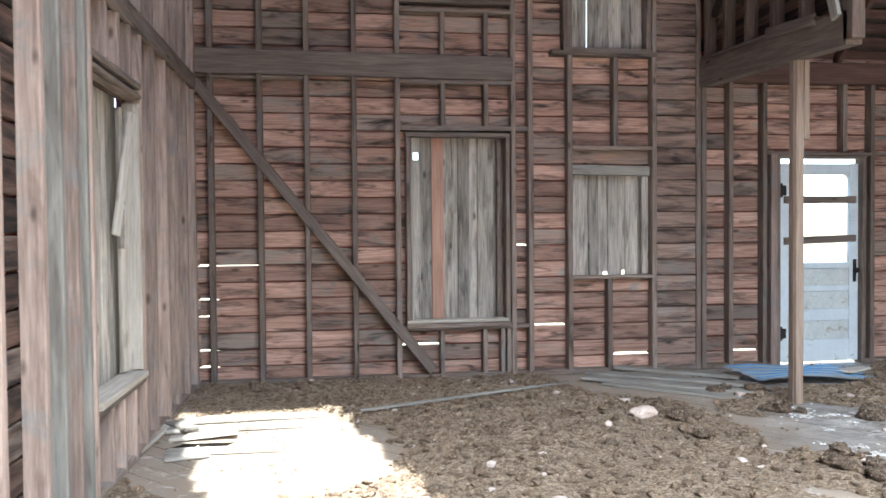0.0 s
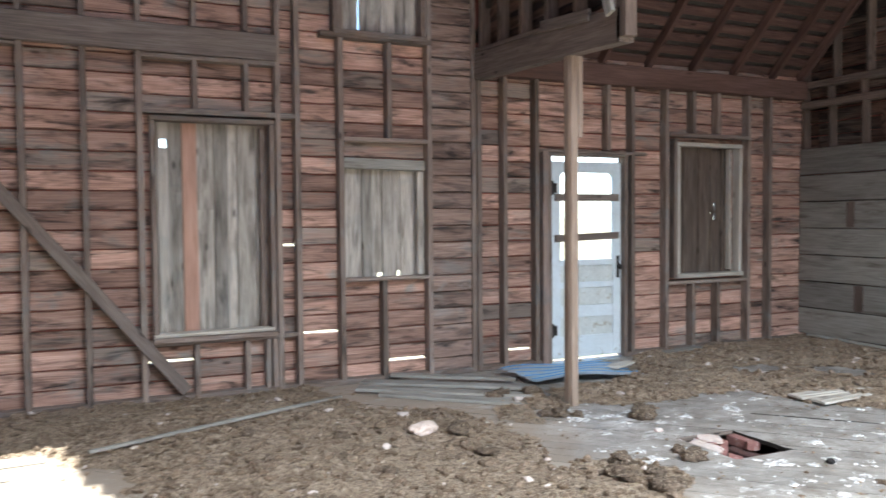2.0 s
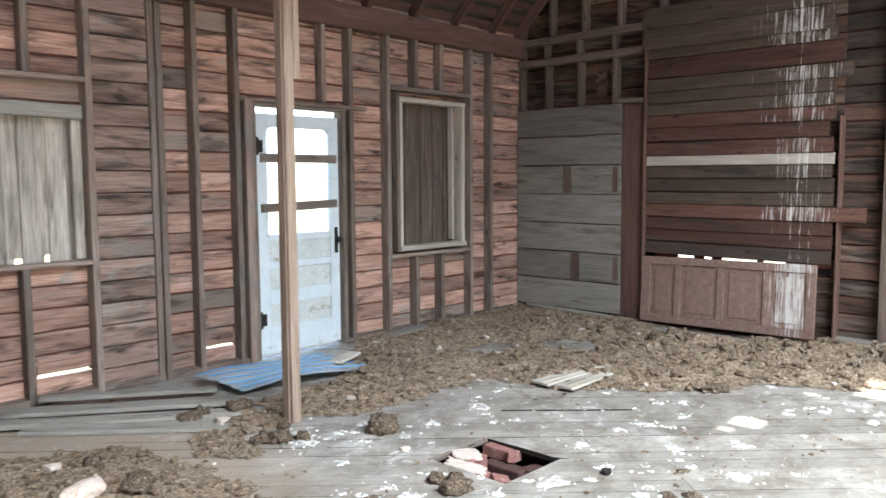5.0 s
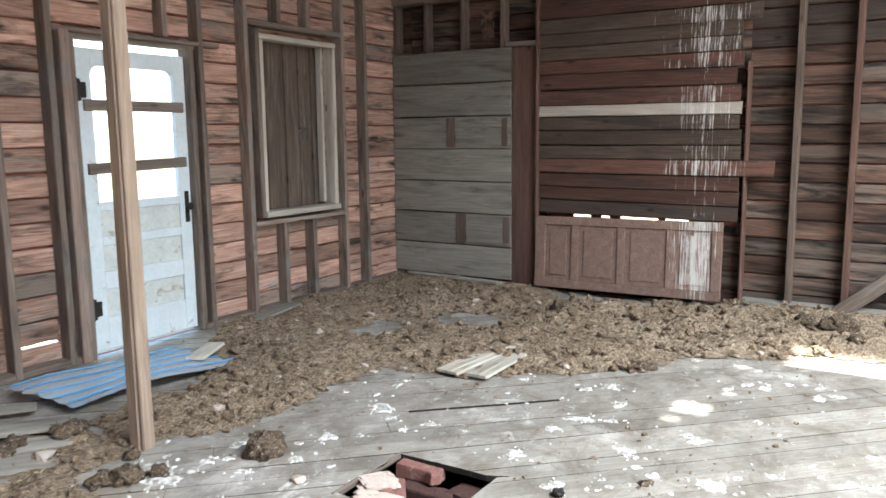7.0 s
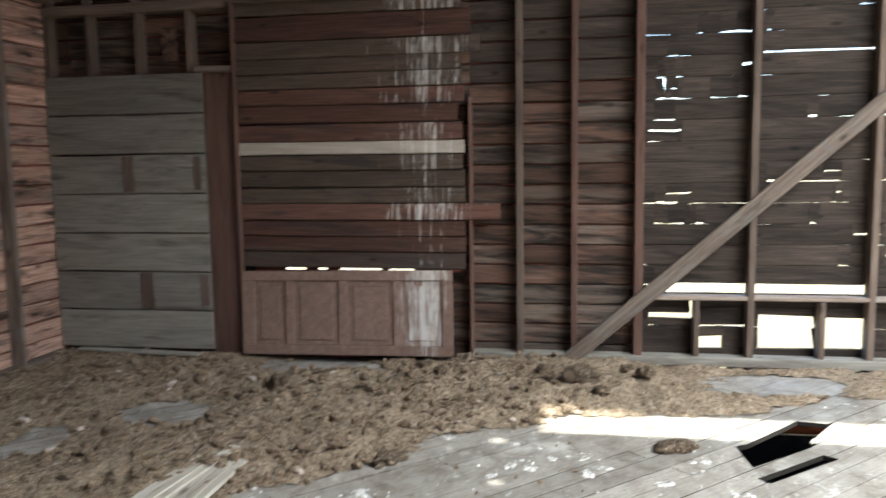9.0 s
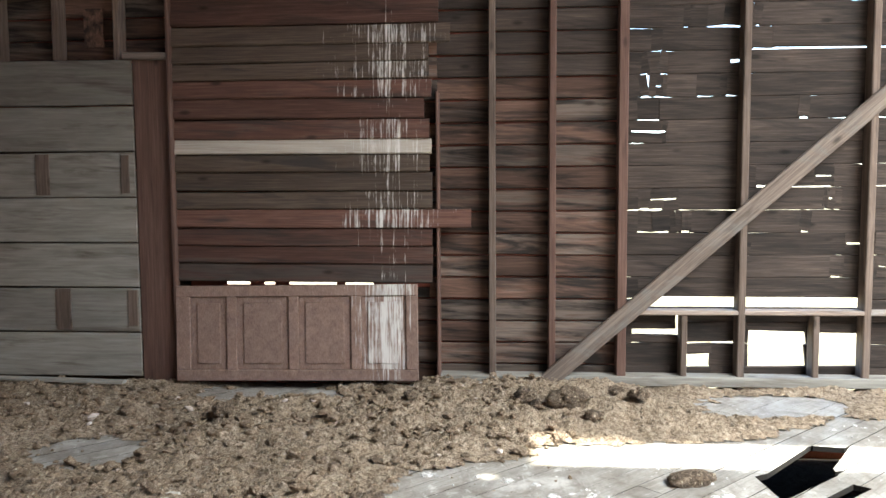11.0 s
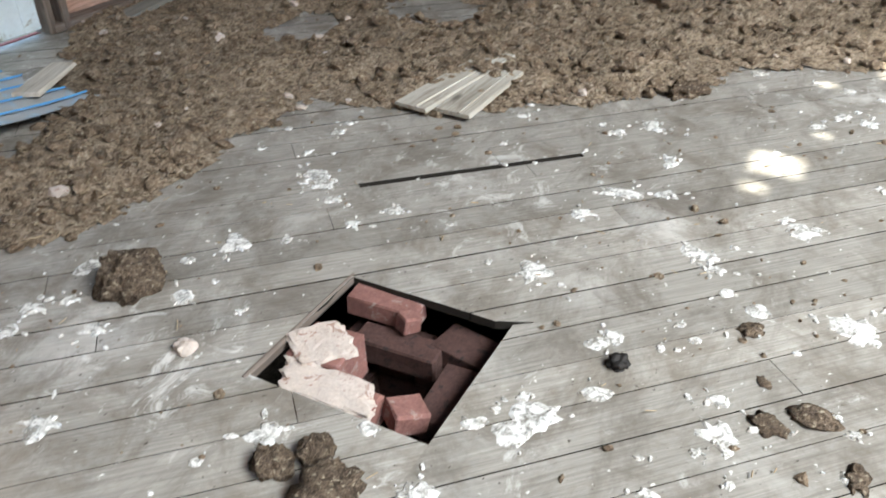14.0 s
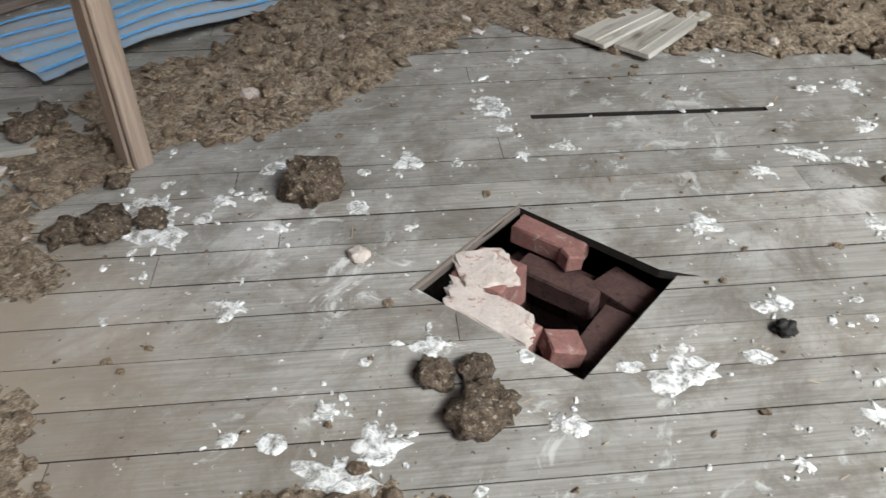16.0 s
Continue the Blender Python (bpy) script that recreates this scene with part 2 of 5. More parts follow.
def floor_wood():
    n = Nodes("worn_floor_boards")
    tc = n.add("ShaderNodeTexCoord").outputs["Object"]
    pos = n.add("ShaderNodeNewGeometry").outputs["Position"]
    rnd = n.add("ShaderNodeObjectInfo").outputs["Random"]
    off = n.add("ShaderNodeCombineXYZ", {0: n.math("MULTIPLY", rnd, 37.0), 1: n.math("MULTIPLY", rnd, 91.0), 2: 0.0}).outputs[0]
    p = n.add("ShaderNodeVectorMath", {0: n.scaled(tc, (1, 1, 1), (0, 0, radians(45))), 1: off}, operation="ADD").outputs[0]
    fine = n.noise(n.scaled(p, (2.0, 60.0, 1.0)), 2.0, 6, 0.68, 0.3)
    col = n.ramp(fine, [(0.22, (0.15, 0.14, 0.123)), (0.5, (0.30, 0.284, 0.256)), (0.76, (0.42, 0.40, 0.368))])
    blot = n.noise(pos, 1.7, 6, 0.7, 0.4)
    col = n.mix(n.mask(blot, 0.54, 0.72), col, (0.50, 0.485, 0.455))
    dirt = n.noise(n.scaled(pos, (1, 1, 1), (0, 0, 0)), 4.3, 8, 0.75, 0.5)
    col = n.mix(n.math("MULTIPLY", n.mask(dirt, 0.47, 0.64), 0.85), col, (0.155, 0.135, 0.11))
    soot = n.noise(n.scaled(pos, (0.9, 2.0, 1.0), (0, 0, 0.79)), 2.6, 7, 0.75, 0.6)           # damp dark stains along the boards
    col = n.mix(n.math("MULTIPLY", n.mask(soot, 0.50, 0.68), 0.7), col, (0.13, 0.115, 0.095))
    dust = n.noise(n.scaled(pos, (0.9, 0.9, 0.9)), 1.0, 3, 0.5)
    sep = n.add("ShaderNodeSeparateXYZ", {0: pos})
    west = n.mask(n.math("ADD", sep.outputs[0], n.math("MULTIPLY", dust, 1.2)), 4.75, 4.1)     # trodden earth by the west side
    col = n.mix(n.math("MULTIPLY", west, n.mask(dirt, 0.22, 0.50)), col, (0.30, 0.25, 0.195))
    smear = n.noise(n.scaled(pos, (1.0, 1.3, 1.0), (0, 0, 0.7)), 7.5, 8, 0.72, 0.8)
    where = n.noise(pos, 1.3, 3, 0.5)
    col = n.mix(n.math("MULTIPLY", n.mask(n.math("ADD", n.math("MULTIPLY", smear, 0.7), n.math("MULTIPLY", where, 0.3)), 0.575, 0.65), 0.75), col, (0.66, 0.655, 0.63))
    fleck = n.noise(pos, 38.0, 3, 0.6)
    col = n.mix(n.mask(fleck, 0.685, 0.72), col, (0.75, 0.74, 0.71))
    grit = n.noise(pos, 55.0, 3, 0.6)
    col = n.mix(n.mask(grit, 0.68, 0.72), col, (0.06, 0.05, 0.04))
    tone = n.math("ADD", 0.86, n.math("MULTIPLY", rnd, 0.28))
    col = n.mix(1.0, col, n.add("ShaderNodeCombineXYZ", {0: tone, 1: tone, 2: tone}).outputs[0], "MULTIPLY")
    m = n.finish(col, n.math("ADD", 0.42, n.math("MULTIPLY", dirt, 0.25)), n.math("ADD", fine, n.math("MULTIPLY", dirt, 0.8)), 0.35, 0.003)
    n.bsdf.inputs["Specular IOR Level"].default_value = 0.5      # trodden smooth
    return m


M_FLOOR = floor_wood()


def earth(name, a, b, c, scale=1.0, flecks=True):
    n = Nodes(name)
    pos = n.add("ShaderNodeNewGeometry").outputs["Position"]
    big = n.noise(pos, 2.2 * scale, 6, 0.7, 0.3)
    mid = n.noise(pos, 22.0 * scale, 6, 0.75, 0.4)
    fib = n.noise(n.scaled(pos, (1.0, 2.6, 1.0), (0, 0, 0.6)), 60.0 * scale, 4, 0.7, 1.2)
    v = n.add("ShaderNodeTexVoronoi", {"Vector": pos, "Scale": 42.0 * scale}).outputs["Distance"]
    col = n.ramp(n.math("ADD", n.math("MULTIPLY", mid, 0.55), n.math("MULTIPLY", fib, 0.45)), [(0.40, a), (0.5, b), (0.62, c)])
    col = n.mix(n.math("MULTIPLY", n.mask(big, 0.45, 0.65), 0.45), col, tuple(x * 0.55 for x in b))
    if flecks:
        fl = n.noise(n.scaled(pos, (1.0, 1.0, 1.0), (0.3, 0.2, 0.9)), 75.0, 2, 0.5)
        col = n.mix(n.mask(fl, 0.62, 0.68), col, (0.50, 0.43, 0.32))
        dk = n.noise(pos, 31.0, 3, 0.6)
        col = n.mix(n.math("MULTIPLY", n.mask(dk, 0.60, 0.70), 0.8), col, tuple(x * 0.35 for x in a))
    h = n.math("ADD", n.math("MULTIPLY", mid, 1.0), n.math("ADD", n.math("MULTIPLY", fib, 0.6), n.math("MULTIPLY", v, 0.5)))
    return n.finish(col, 0.97, h, 0.9, 0.02)


M_DIRT = earth("dry_dung_and_straw", (0.07, 0.052, 0.037), (0.34, 0.26, 0.183), (0.70, 0.585, 0.45), 1.6)
M_CRUMB = earth("dry_dung_crumbs", (0.09, 0.064, 0.045), (0.25, 0.186, 0.13), (0.46, 0.365, 0.27), 1.3)
# near-black: the darkness inside the floor holes is put into this colour
M_HOLE_DARK = earth("crawl_space_shade", (0.012, 0.010, 0.008), (0.03, 0.025, 0.02), (0.05, 0.042, 0.035), 0.6, False)
M_CLOD = earth("dung_clod", (0.045, 0.033, 0.024), (0.165, 0.122, 0.088), (0.40, 0.315, 0.23), 2.2)
M_FIELD = earth("dry_grass_field", (0.22, 0.19, 0.11), (0.33, 0.29, 0.18), (0.42, 0.37, 0.25), 0.2, False)


def plain(name, col, rough=0.8, var=0.25, scale=9.0, spec=None, metal=0.0, second=None, lo=0.5, bump=0.3):
    n = Nodes(name)
    pos = n.add("ShaderNodeTexCoord").outputs["Object"]
    a = n.noise(pos, scale, 6, 0.7, 0.3)
    b = n.noise(pos, scale * 7, 4, 0.6)
    c = n.ramp(n.math("ADD", n.math("MULTIPLY", a, 0.6), n.math("MULTIPLY", b, 0.4)), [(0.32, tuple(x * (1 - var) for x in col)), (0.68, tuple(min(1, x * (1 + var)) for x in col))])
    if second:
        k = n.noise(n.scaled(pos, (1, 1, 1)), scale * 1.7, 7, 0.75, 0.6)
        c = n.mix(n.mask(k, lo, lo + 0.06), c, second)
    n.bsdf.inputs["Metallic"].default_value = metal
    return n.finish(c, rough, n.math("ADD", a, b), bump, 0.004)


M_PAINT = plain("flaking_white_paint", (0.62, 0.70, 0.74), 0.6, 0.12, 5.0, second=(0.33, 0.33, 0.30), lo=0.60)
M_PAINT_OLD = plain("worn_white_panel_paint", (0.56, 0.61, 0.60), 0.75, 0.2, 5.0, second=(0.36, 0.34, 0.28), lo=0.56)
M_IRON = plain("rusty_black_iron", (0.03, 0.028, 0.027), 0.6, 0.4, 20.0, metal=0.4)
M_BLUE = plain("weathered_blue_sheet_metal", (0.40, 0.52, 0.61), 0.5, 0.15, 3.0, second=(0.45, 0.48, 0.49), lo=0.46, metal=0.15)
M_BLUELINE = plain("blue_sheet_rib", (0.10, 0.30, 0.58), 0.5, 0.2, 6.0)
M_BRICK = plain("old_red_brick", (0.23, 0.115, 0.10), 0.9, 0.35, 14.0, second=(0.33, 0.26, 0.235), lo=0.56, bump=0.6)
# darker brick, used for the lower bricks of the flue
M_BRICKDK = plain("dark_brick", (0.075, 0.042, 0.037), 0.9, 0.4, 14.0, second=(0.035, 0.026, 0.024), lo=0.55, bump=0.6)
M_MORTAR = plain("lime_mortar", (0.55, 0.48, 0.43), 0.95, 0.2, 16.0, second=(0.33, 0.20, 0.16), lo=0.58, bump=0.8)
M_STONE = plain("pale_stone", (0.62, 0.52, 0.45), 0.9, 0.2, 14.0, second=(0.42, 0.30, 0.24), lo=0.56, bump=0.6)


def lime():
    n = Nodes("bird_lime")
    pos = n.add("ShaderNodeNewGeometry").outputs["Position"]
    a, b = n.noise(pos, 34.0, 6, 0.75, 0.8), n.noise(pos, 120.0, 3, 0.6)
    n.t.links.new(n.mask(n.math("ADD", n.math("MULTIPLY", a, 0.75), n.math("MULTIPLY", b, 0.25)), 0.34, 0.54), n.bsdf.inputs["Alpha"])
    return n.finish(n.ramp(a, [(0.34, (0.44, 0.43, 0.40)), (0.62, (0.76, 0.76, 0.74))]), 0.85, b, 0.3, 0.002)


M_DROP = lime()

M_GRIME = plain("packed_joint_grime", (0.022, 0.019, 0.016), 0.95, 0.3, 30.0)
M_SHINGLE = plain("dark_shingles", (0.05, 0.045, 0.04), 0.95, 0.4, 6.0)
M_TAR = plain("outer_cladding", (0.30, 0.10, 0.08), 0.9, 0.3, 4.0)


def glass():
    n = Nodes("dusty_glass")
    n.bsdf.inputs["Transmission Weight"].default_value = 1.0
    n.bsdf.inputs["IOR"].default_value = 1.05
    n.bsdf.inputs["Roughness"].default_value = 0.05
    return n.mat


M_GLASS = glass()


# ---- builders ----
def obj(name, bm, mat, parent=None):
    me = bpy.data.meshes.new(name)
    bm.to_mesh(me)
    bm.free()
    me.materials.append(mat)
    ob = new(name, me)
    if parent:
        ob.parent = parent
    return ob


def part(name, bm, mat, parent, label=""):
    return tagged(obj(name, bm, mat, parent), label=label)


def group(name, label, category, kind="", at=(0, 0, 0), grp=""):
    ob = new(name)
    ob.empty_display_size = 0.1
    ob.location = at
    return tagged(ob, label, category, grp, kind)


def box(bm, lo, hi):
    v = [bm.verts.new((x, y, z)) for x in (lo[0], hi[0]) for y in (lo[1], hi[1]) for z in (lo[2], hi[2])]
    for f in ((0, 1, 3, 2), (4, 6, 7, 5), (0, 4, 5, 1), (2, 3, 7, 6), (0, 2, 6, 4), (1, 5, 7, 3)):
        bm.faces.new([v[i] for i in f])


BOARDS = {}


def board_mesh(length, width, thick, mat, seed, wobble):
    """A sawn board along x, its front edges worn off, its long edges not quite straight."""
    key = (round(length, 2), round(width, 3), round(thick, 3), mat.name, seed, wobble)
    if key in BOARDS:
        return BOARDS[key]
    r = random.Random(seed * 31 + 5)
    me = bpy.data.meshes.new("board")
    verts, faces = [], []
    w, c = width / 2, min(0.006, thick / 3)
    stations = [-0.5, -0.17, 0.2, 0.5]
    for s in stations:
        a, b, d = r.uniform(-wobble, 0), r.uniform(-wobble, 0), r.uniform(-wobble, wobble) * 0.4
        x = s * length
        for y, z in ((-w - a * 0.5, 0), (-w - a, thick - c + d), (-w - a + c, thick + d), (w + b - c, thick + d), (w + b, thick - c + d), (w + b * 0.5, 0)):
            verts.append((x, y, z))
    k = len(stations)
    for i in range(k - 1):
        for j in range(6):
            a, b = i * 6 + j, i * 6 + (j + 1) % 6
            faces.append((a, a + 6, b + 6, b))
    faces.append((0, 1, 2, 3, 4, 5))
    faces.append(tuple(reversed(range((k - 1) * 6, k * 6))))
    me.from_pydata(verts, [], faces)
    me.materials.append(mat)
    BOARDS[key] = me
    return me


def board(name, a, b, width, thick, normal, mat, parent=None, label="", wobble=0.004, variants=4):
    """A board whose back's middle line runs from a to b and whose front faces normal."""
    a, b, n = Vector(a), Vector(b), Vector(normal).normalized()
    x = (b - a)
    length = x.length
    x.normalize()
    y = n.cross(x).normalized()
    n = x.cross(y)
    ob = new(name, board_mesh(length, width, thick, mat, rng.randrange(variants), wobble))
    m = Matrix((x, y, n)).transposed().to_4x4()
    m.translation = (a + b) / 2
    if parent:
        ob.parent = parent
        ob.matrix_parent_inverse = Matrix.Translation(parent.location).inverted()
    ob.matrix_basis = m
    return tagged(ob, label=label) if label else ob


def plate(cuts_u, cuts_v, holes, place):
    """A bmesh sheet of boxes over the grid of cuts, left open in the holes (u0, v0, u1, v1); place(u, v, d) gives a point."""
    us = sorted({*cuts_u, *[min(max(h[i], cuts_u[0]), cuts_u[-1]) for h in holes for i in (0, 2)]})
    vs = sorted({*cuts_v, *[min(max(h[i], cuts_v[0]), cuts_v[-1]) for h in holes for i in (1, 3)]})
    bm = bmesh.new()
    for u0, u1 in zip(us, us[1:]):
        run = None
        for v0, v1 in zip(vs, vs[1:]):
            um, vm = (u0 + u1) / 2, (v0 + v1) / 2
            if any(h[0] < um < h[2] and h[1] < vm < h[3] for h in holes):
                if run:
                    slab(bm, u0, run[0], u1, run[1], place)
                run = None
            else:
                run = (run[0], v1) if run else (v0, v1)
        if run:
            slab(bm, u0, run[0], u1, run[1], place)
    return bm


def slab(bm, u0, v0, u1, v1, place):
    p = [bm.verts.new(place(u, v, d)) for u in (u0, u1) for v in (v0, v1) for d in (0, 1)]
    for f in ((0, 1, 3, 2), (4, 6, 7, 5), (0, 4, 5, 1), (2, 3, 7, 6), (0, 2, 6, 4), (1, 5, 7, 3)):
        bm.faces.new([p[i] for i in f])


def siding(parent, u0, u1, z0, z1, row, joints, holes, place, normal, mat, gap=0.0, slits=(), gap_from=None):
    """Rows of sheathing boards, cut at the joints (behind studs) and at the holes; slits (u0, u1, z) are cracks between two rows."""
    z = z0
    k = 0
    while z < z1 - 0.03:
        top = min(z + row, z1)
        ends = [u0]
        js = [j for j in joints if u0 + 0.1 < j < u1 - 0.1]
        i = rng.randrange(3)
        while i < len(js):
            ends.append(js[i])
            i += 1 + rng.randrange(2)
        ends.append(u1)
        for a, b in zip(ends, ends[1:]):
            spans = [(a, b, z, top)]
            for h in [*holes, *[(s[0], s[2], s[1], s[2] + s[3]) for s in slits]]:
                out = []
                for p, q, lo, hi in spans:
                    if h[2] <= p or h[0] >= q or h[3] <= lo + 0.004 or h[1] >= hi - 0.004:
                        out.append((p, q, lo, hi))
                        continue
                    m0, m1 = max(p, h[0]), min(q, h[2])
                    out += [s for s in ((p, m0, lo, hi), (m1, q, lo, hi), (m0, m1, lo, h[1]), (m0, m1, h[3], hi)) if s[1] - s[0] > 0.02 and s[3] - s[2] > 0.02]
                spans = out
            for p, q, lo, hi in spans:
                if gap and (gap_from is None or (p + q) / 2 < gap_from):
                    if rng.random() < 0.2:
                        lo += 0.004 + rng.random() ** 2 * gap
                zm = (lo + hi) / 2
                tilt = rng.uniform(-0.0025, 0.0025) if not gap else rng.uniform(-0.006, 0.006)
                d = rng.uniform(0, 0.006)
                lap = -0.005 if gap else 0.001
                board("board", place(p + lap, zm + tilt, d), place(q - lap, zm - tilt, d), hi - lo + (0.004 if gap else -0.006), BT, normal, mat, parent, wobble=0.006 if not gap else 0.003)
        z = top
        k += 1


# ---- the ground outside ----
bm = bmesh.new()
bmesh.ops.create_grid(bm, x_segments=40, y_segments=40, size=900)
ground = obj("ground", bm, M_FIELD)
ground.location = (4, 2, -0.5)
tagged(ground, "dry yellow grass field around the house", "ground", kind="structure")

# ---- north wall ----
north = group("wall_north", "stud wall with red-brown horizontal sheathing boards", "wall", "structure")
W1, W2, W3, UW = (1.40, 0.52, 2.30, 2.26), (2.97, 0.94, 3.75, 1.98), (6.74, 0.84, 7.58, 2.22), (2.92, 3.12, 3.70, 4.7)
DOOR = (5.10, 0.02, 6.00, 2.08)
N_HOLES = [W1, W2, W3, UW, DOOR, (1.40, 3.55, 2.30, 4.9)]
SLITS = [(-0.52, -0.38, 0.155, 0.02), (-0.52, -0.38, 0.31, 0.018), (-0.52, -0.40, 0.62, 0.012), (-0.52, -0.38, 0.775, 0.02), (-0.52, -0.40, 1.085, 0.015), (-0.38, 0.0, 1.085, 0.006),
         (1.32, 1.66, 0.31, 0.022), (2.58, 2.9, 0.465, 0.02), (3.4, 3.76, 0.155, 0.03), (4.62, 4.9, 0.155, 0.02), (2.40, 2.52, 1.24, 0.02),
         (4.34, 4.55, 0.0, 0.05)]
SLITS = [(a, b, z, h * 0.6) for a, b, z, h in SLITS]
NST = [-0.40, 0.035, 0.455, 0.885, 1.285, 2.38, 2.545, 2.935, 3.78, 4.26, 4.575, 4.96, 6.1, 6.56, 7.74, 8.07]
YB = WY + SD                                            # inner face of the sheathing


def n_place(u, z, d):
    return (u, YB + BT + d, z)


bm = plate([LX - SD - 0.06, EX + SD + 0.06], [-0.45, TOP], [(h[0] - 0.03, h[1] - 0.03, h[2] + 0.03, h[3] + 0.03) for h in N_HOLES] + [(a - 0.02, z - 0.03, b + 0.02, z + h + 0.06) for a, b, z, h in SLITS],
           lambda u, v, d: (u, YB + BT + 0.012 + d * 0.014, v))
part("outer_cladding", bm, M_TAR, north)
siding(north, LX - SD, 4.24, 0.0, 3.72, 0.155, [s for s in NST if s < 4.2], N_HOLES, n_place, (0, -1, 0), M_SIDE, slits=SLITS)
siding(north, 4.24, EX + SD, 0.0, 3.10, 0.155, [s for s in NST if s > 4.3], N_HOLES, n_place, (0, -1, 0), M_SIDE, slits=SLITS)
bm = bmesh.new()
for i in range(12):
    for a, b in ((LX - SD, 1.4), (2.3, 2.92), (3.7, 4.2)):
        box(bm, (a, YB, 3.722 + i * 0.157), (b, YB + BT, 3.875 + i * 0.157))
part("upper_boards", bm, M_SIDE, north)


def stud_n(x, z0, z1, w=ST, mat=None, dep=SD, lift=0.0):
    board("stud", (x, WY + dep - lift, z0), (x, WY + dep - lift, z1), w, dep, (0, -1, 0), mat or M_STUD, north, wobble=0.003)


for x in (-0.565, -0.40, 0.035, 0.455, 0.885, 1.285, 2.38, 3.78):
    stud_n(x, 0.0, TOP)
stud_n(2.545, 0.0, TOP, lift=0.012)
stud_n(2.935, 0.0, TOP)
stud_n(4.235, 0.0, TOP)
stud_n(4.287, 0.0, 3.0, lift=0.015)
for x in (4.575, 4.935, 6.105, 6.56, 7.74, 8.07):
    stud_n(x, 0.0, 2.82)
stud_n(5.02, 0.0, 2.12, 0.07, M_PINK, lift=0.02)
for x in (1.69, 2.10, 2.27, 2.33):
    stud_n(x, 0.0, 0.45, 0.045, lift=-0.005)
for x in (1.71, 2.12):
    stud_n(x, 2.36, 2.77, 0.045)
    stud_n(x, 3.03, 3.42, 0.045)
stud_n(3.33, 0.0, 0.92, 0.05)
stud_n(3.39, 2.19, 3.04, 0.05)
for x in (6.93, 7.29):
    stud_n(x, 0.0, 0.73, 0.055)
    stud_n(x, 2.37, 2.82, 0.055)
stud_n(5.80, 2.15, 2.82, 0.05)


def rail_n(x0, x1, z, w=0.05, mat=None, lift=0.0, dep=SD, name="header", dz=0.0):
    board(name, (x0, WY + dep - lift, z), (x1, WY + dep - lift, z + dz), w, dep, (0, -1, 0), mat or M_STUD, north, wobble=0.003)


rail_n(1.31, 2.52, 2.345, 0.05)
rail_n(1.31, 2.52, 0.475, 0.045)
rail_n(1.31, 2.36, 2.775, 0.04)
rail_n(1.31, 2.36, 3.44, 0.045)
rail_n(1.31, 2.36, 3.52, 0.04)
rail_n(2.96, 3.755, 2.17, 0.04)
rail_n(2.96, 3.755, 0.925, 0.035)
rail_n(2.75, 3.80, 3.07, 0.05, lift=0.01)
rail_n(4.96, 6.28, 2.125, 0.035)
rail_n(6.585, 7.715, 2.345, 0.045)
rail_n(6.585, 7.715, 0.745, 0.04)
rail_n(4.27, 8.62, 2.925, 0.21, M_POST_RED, name="top_plate", lift=0.02, dep=0.12)
for a, b in ((-0.38, 0.01), (0.06, 0.43)):
    rail_n(a, b, 2.79, 0.03, name="blocking")
board("let_in_ledger", (LX, WY + 0.03, 2.925), (2.37, WY + 0.03, 2.905), 0.225, 0.05, (0, -1, 0), M_BEAM, north, "long heavy board nailed across the studs")
board("diagonal_brace", (-0.53, WY - 0.003, 2.74), (1.60, WY - 0.003, 0.08), 0.10, 0.028, (0, -1, 0), M_BEAM, north, "grey diagonal brace board")
board("sill_plate", (LX, WY + SD + 0.001, 0.02), (5.08, WY + SD + 0.001, 0.02), 0.05, 0.098, (0, -1, 0), M_STUD, north)
board("sill_plate", (6.02, WY + SD + 0.001, 0.02), (8.6, WY + SD + 0.001, 0.02), 0.05, 0.098, (0, -1, 0), M_STUD, north)
for i in range(24):                                     # boards flush with the studs, where a partition once met the wall
    z = 0.005 + i * 0.155
    board("flush_board", (3.805, WY + 0.04, z + 0.075), (4.205, WY + 0.04, z + 0.077), 0.15, 0.025 + rng.uniform(0, 0.004), (0, -1, 0), M_LATHED, north)


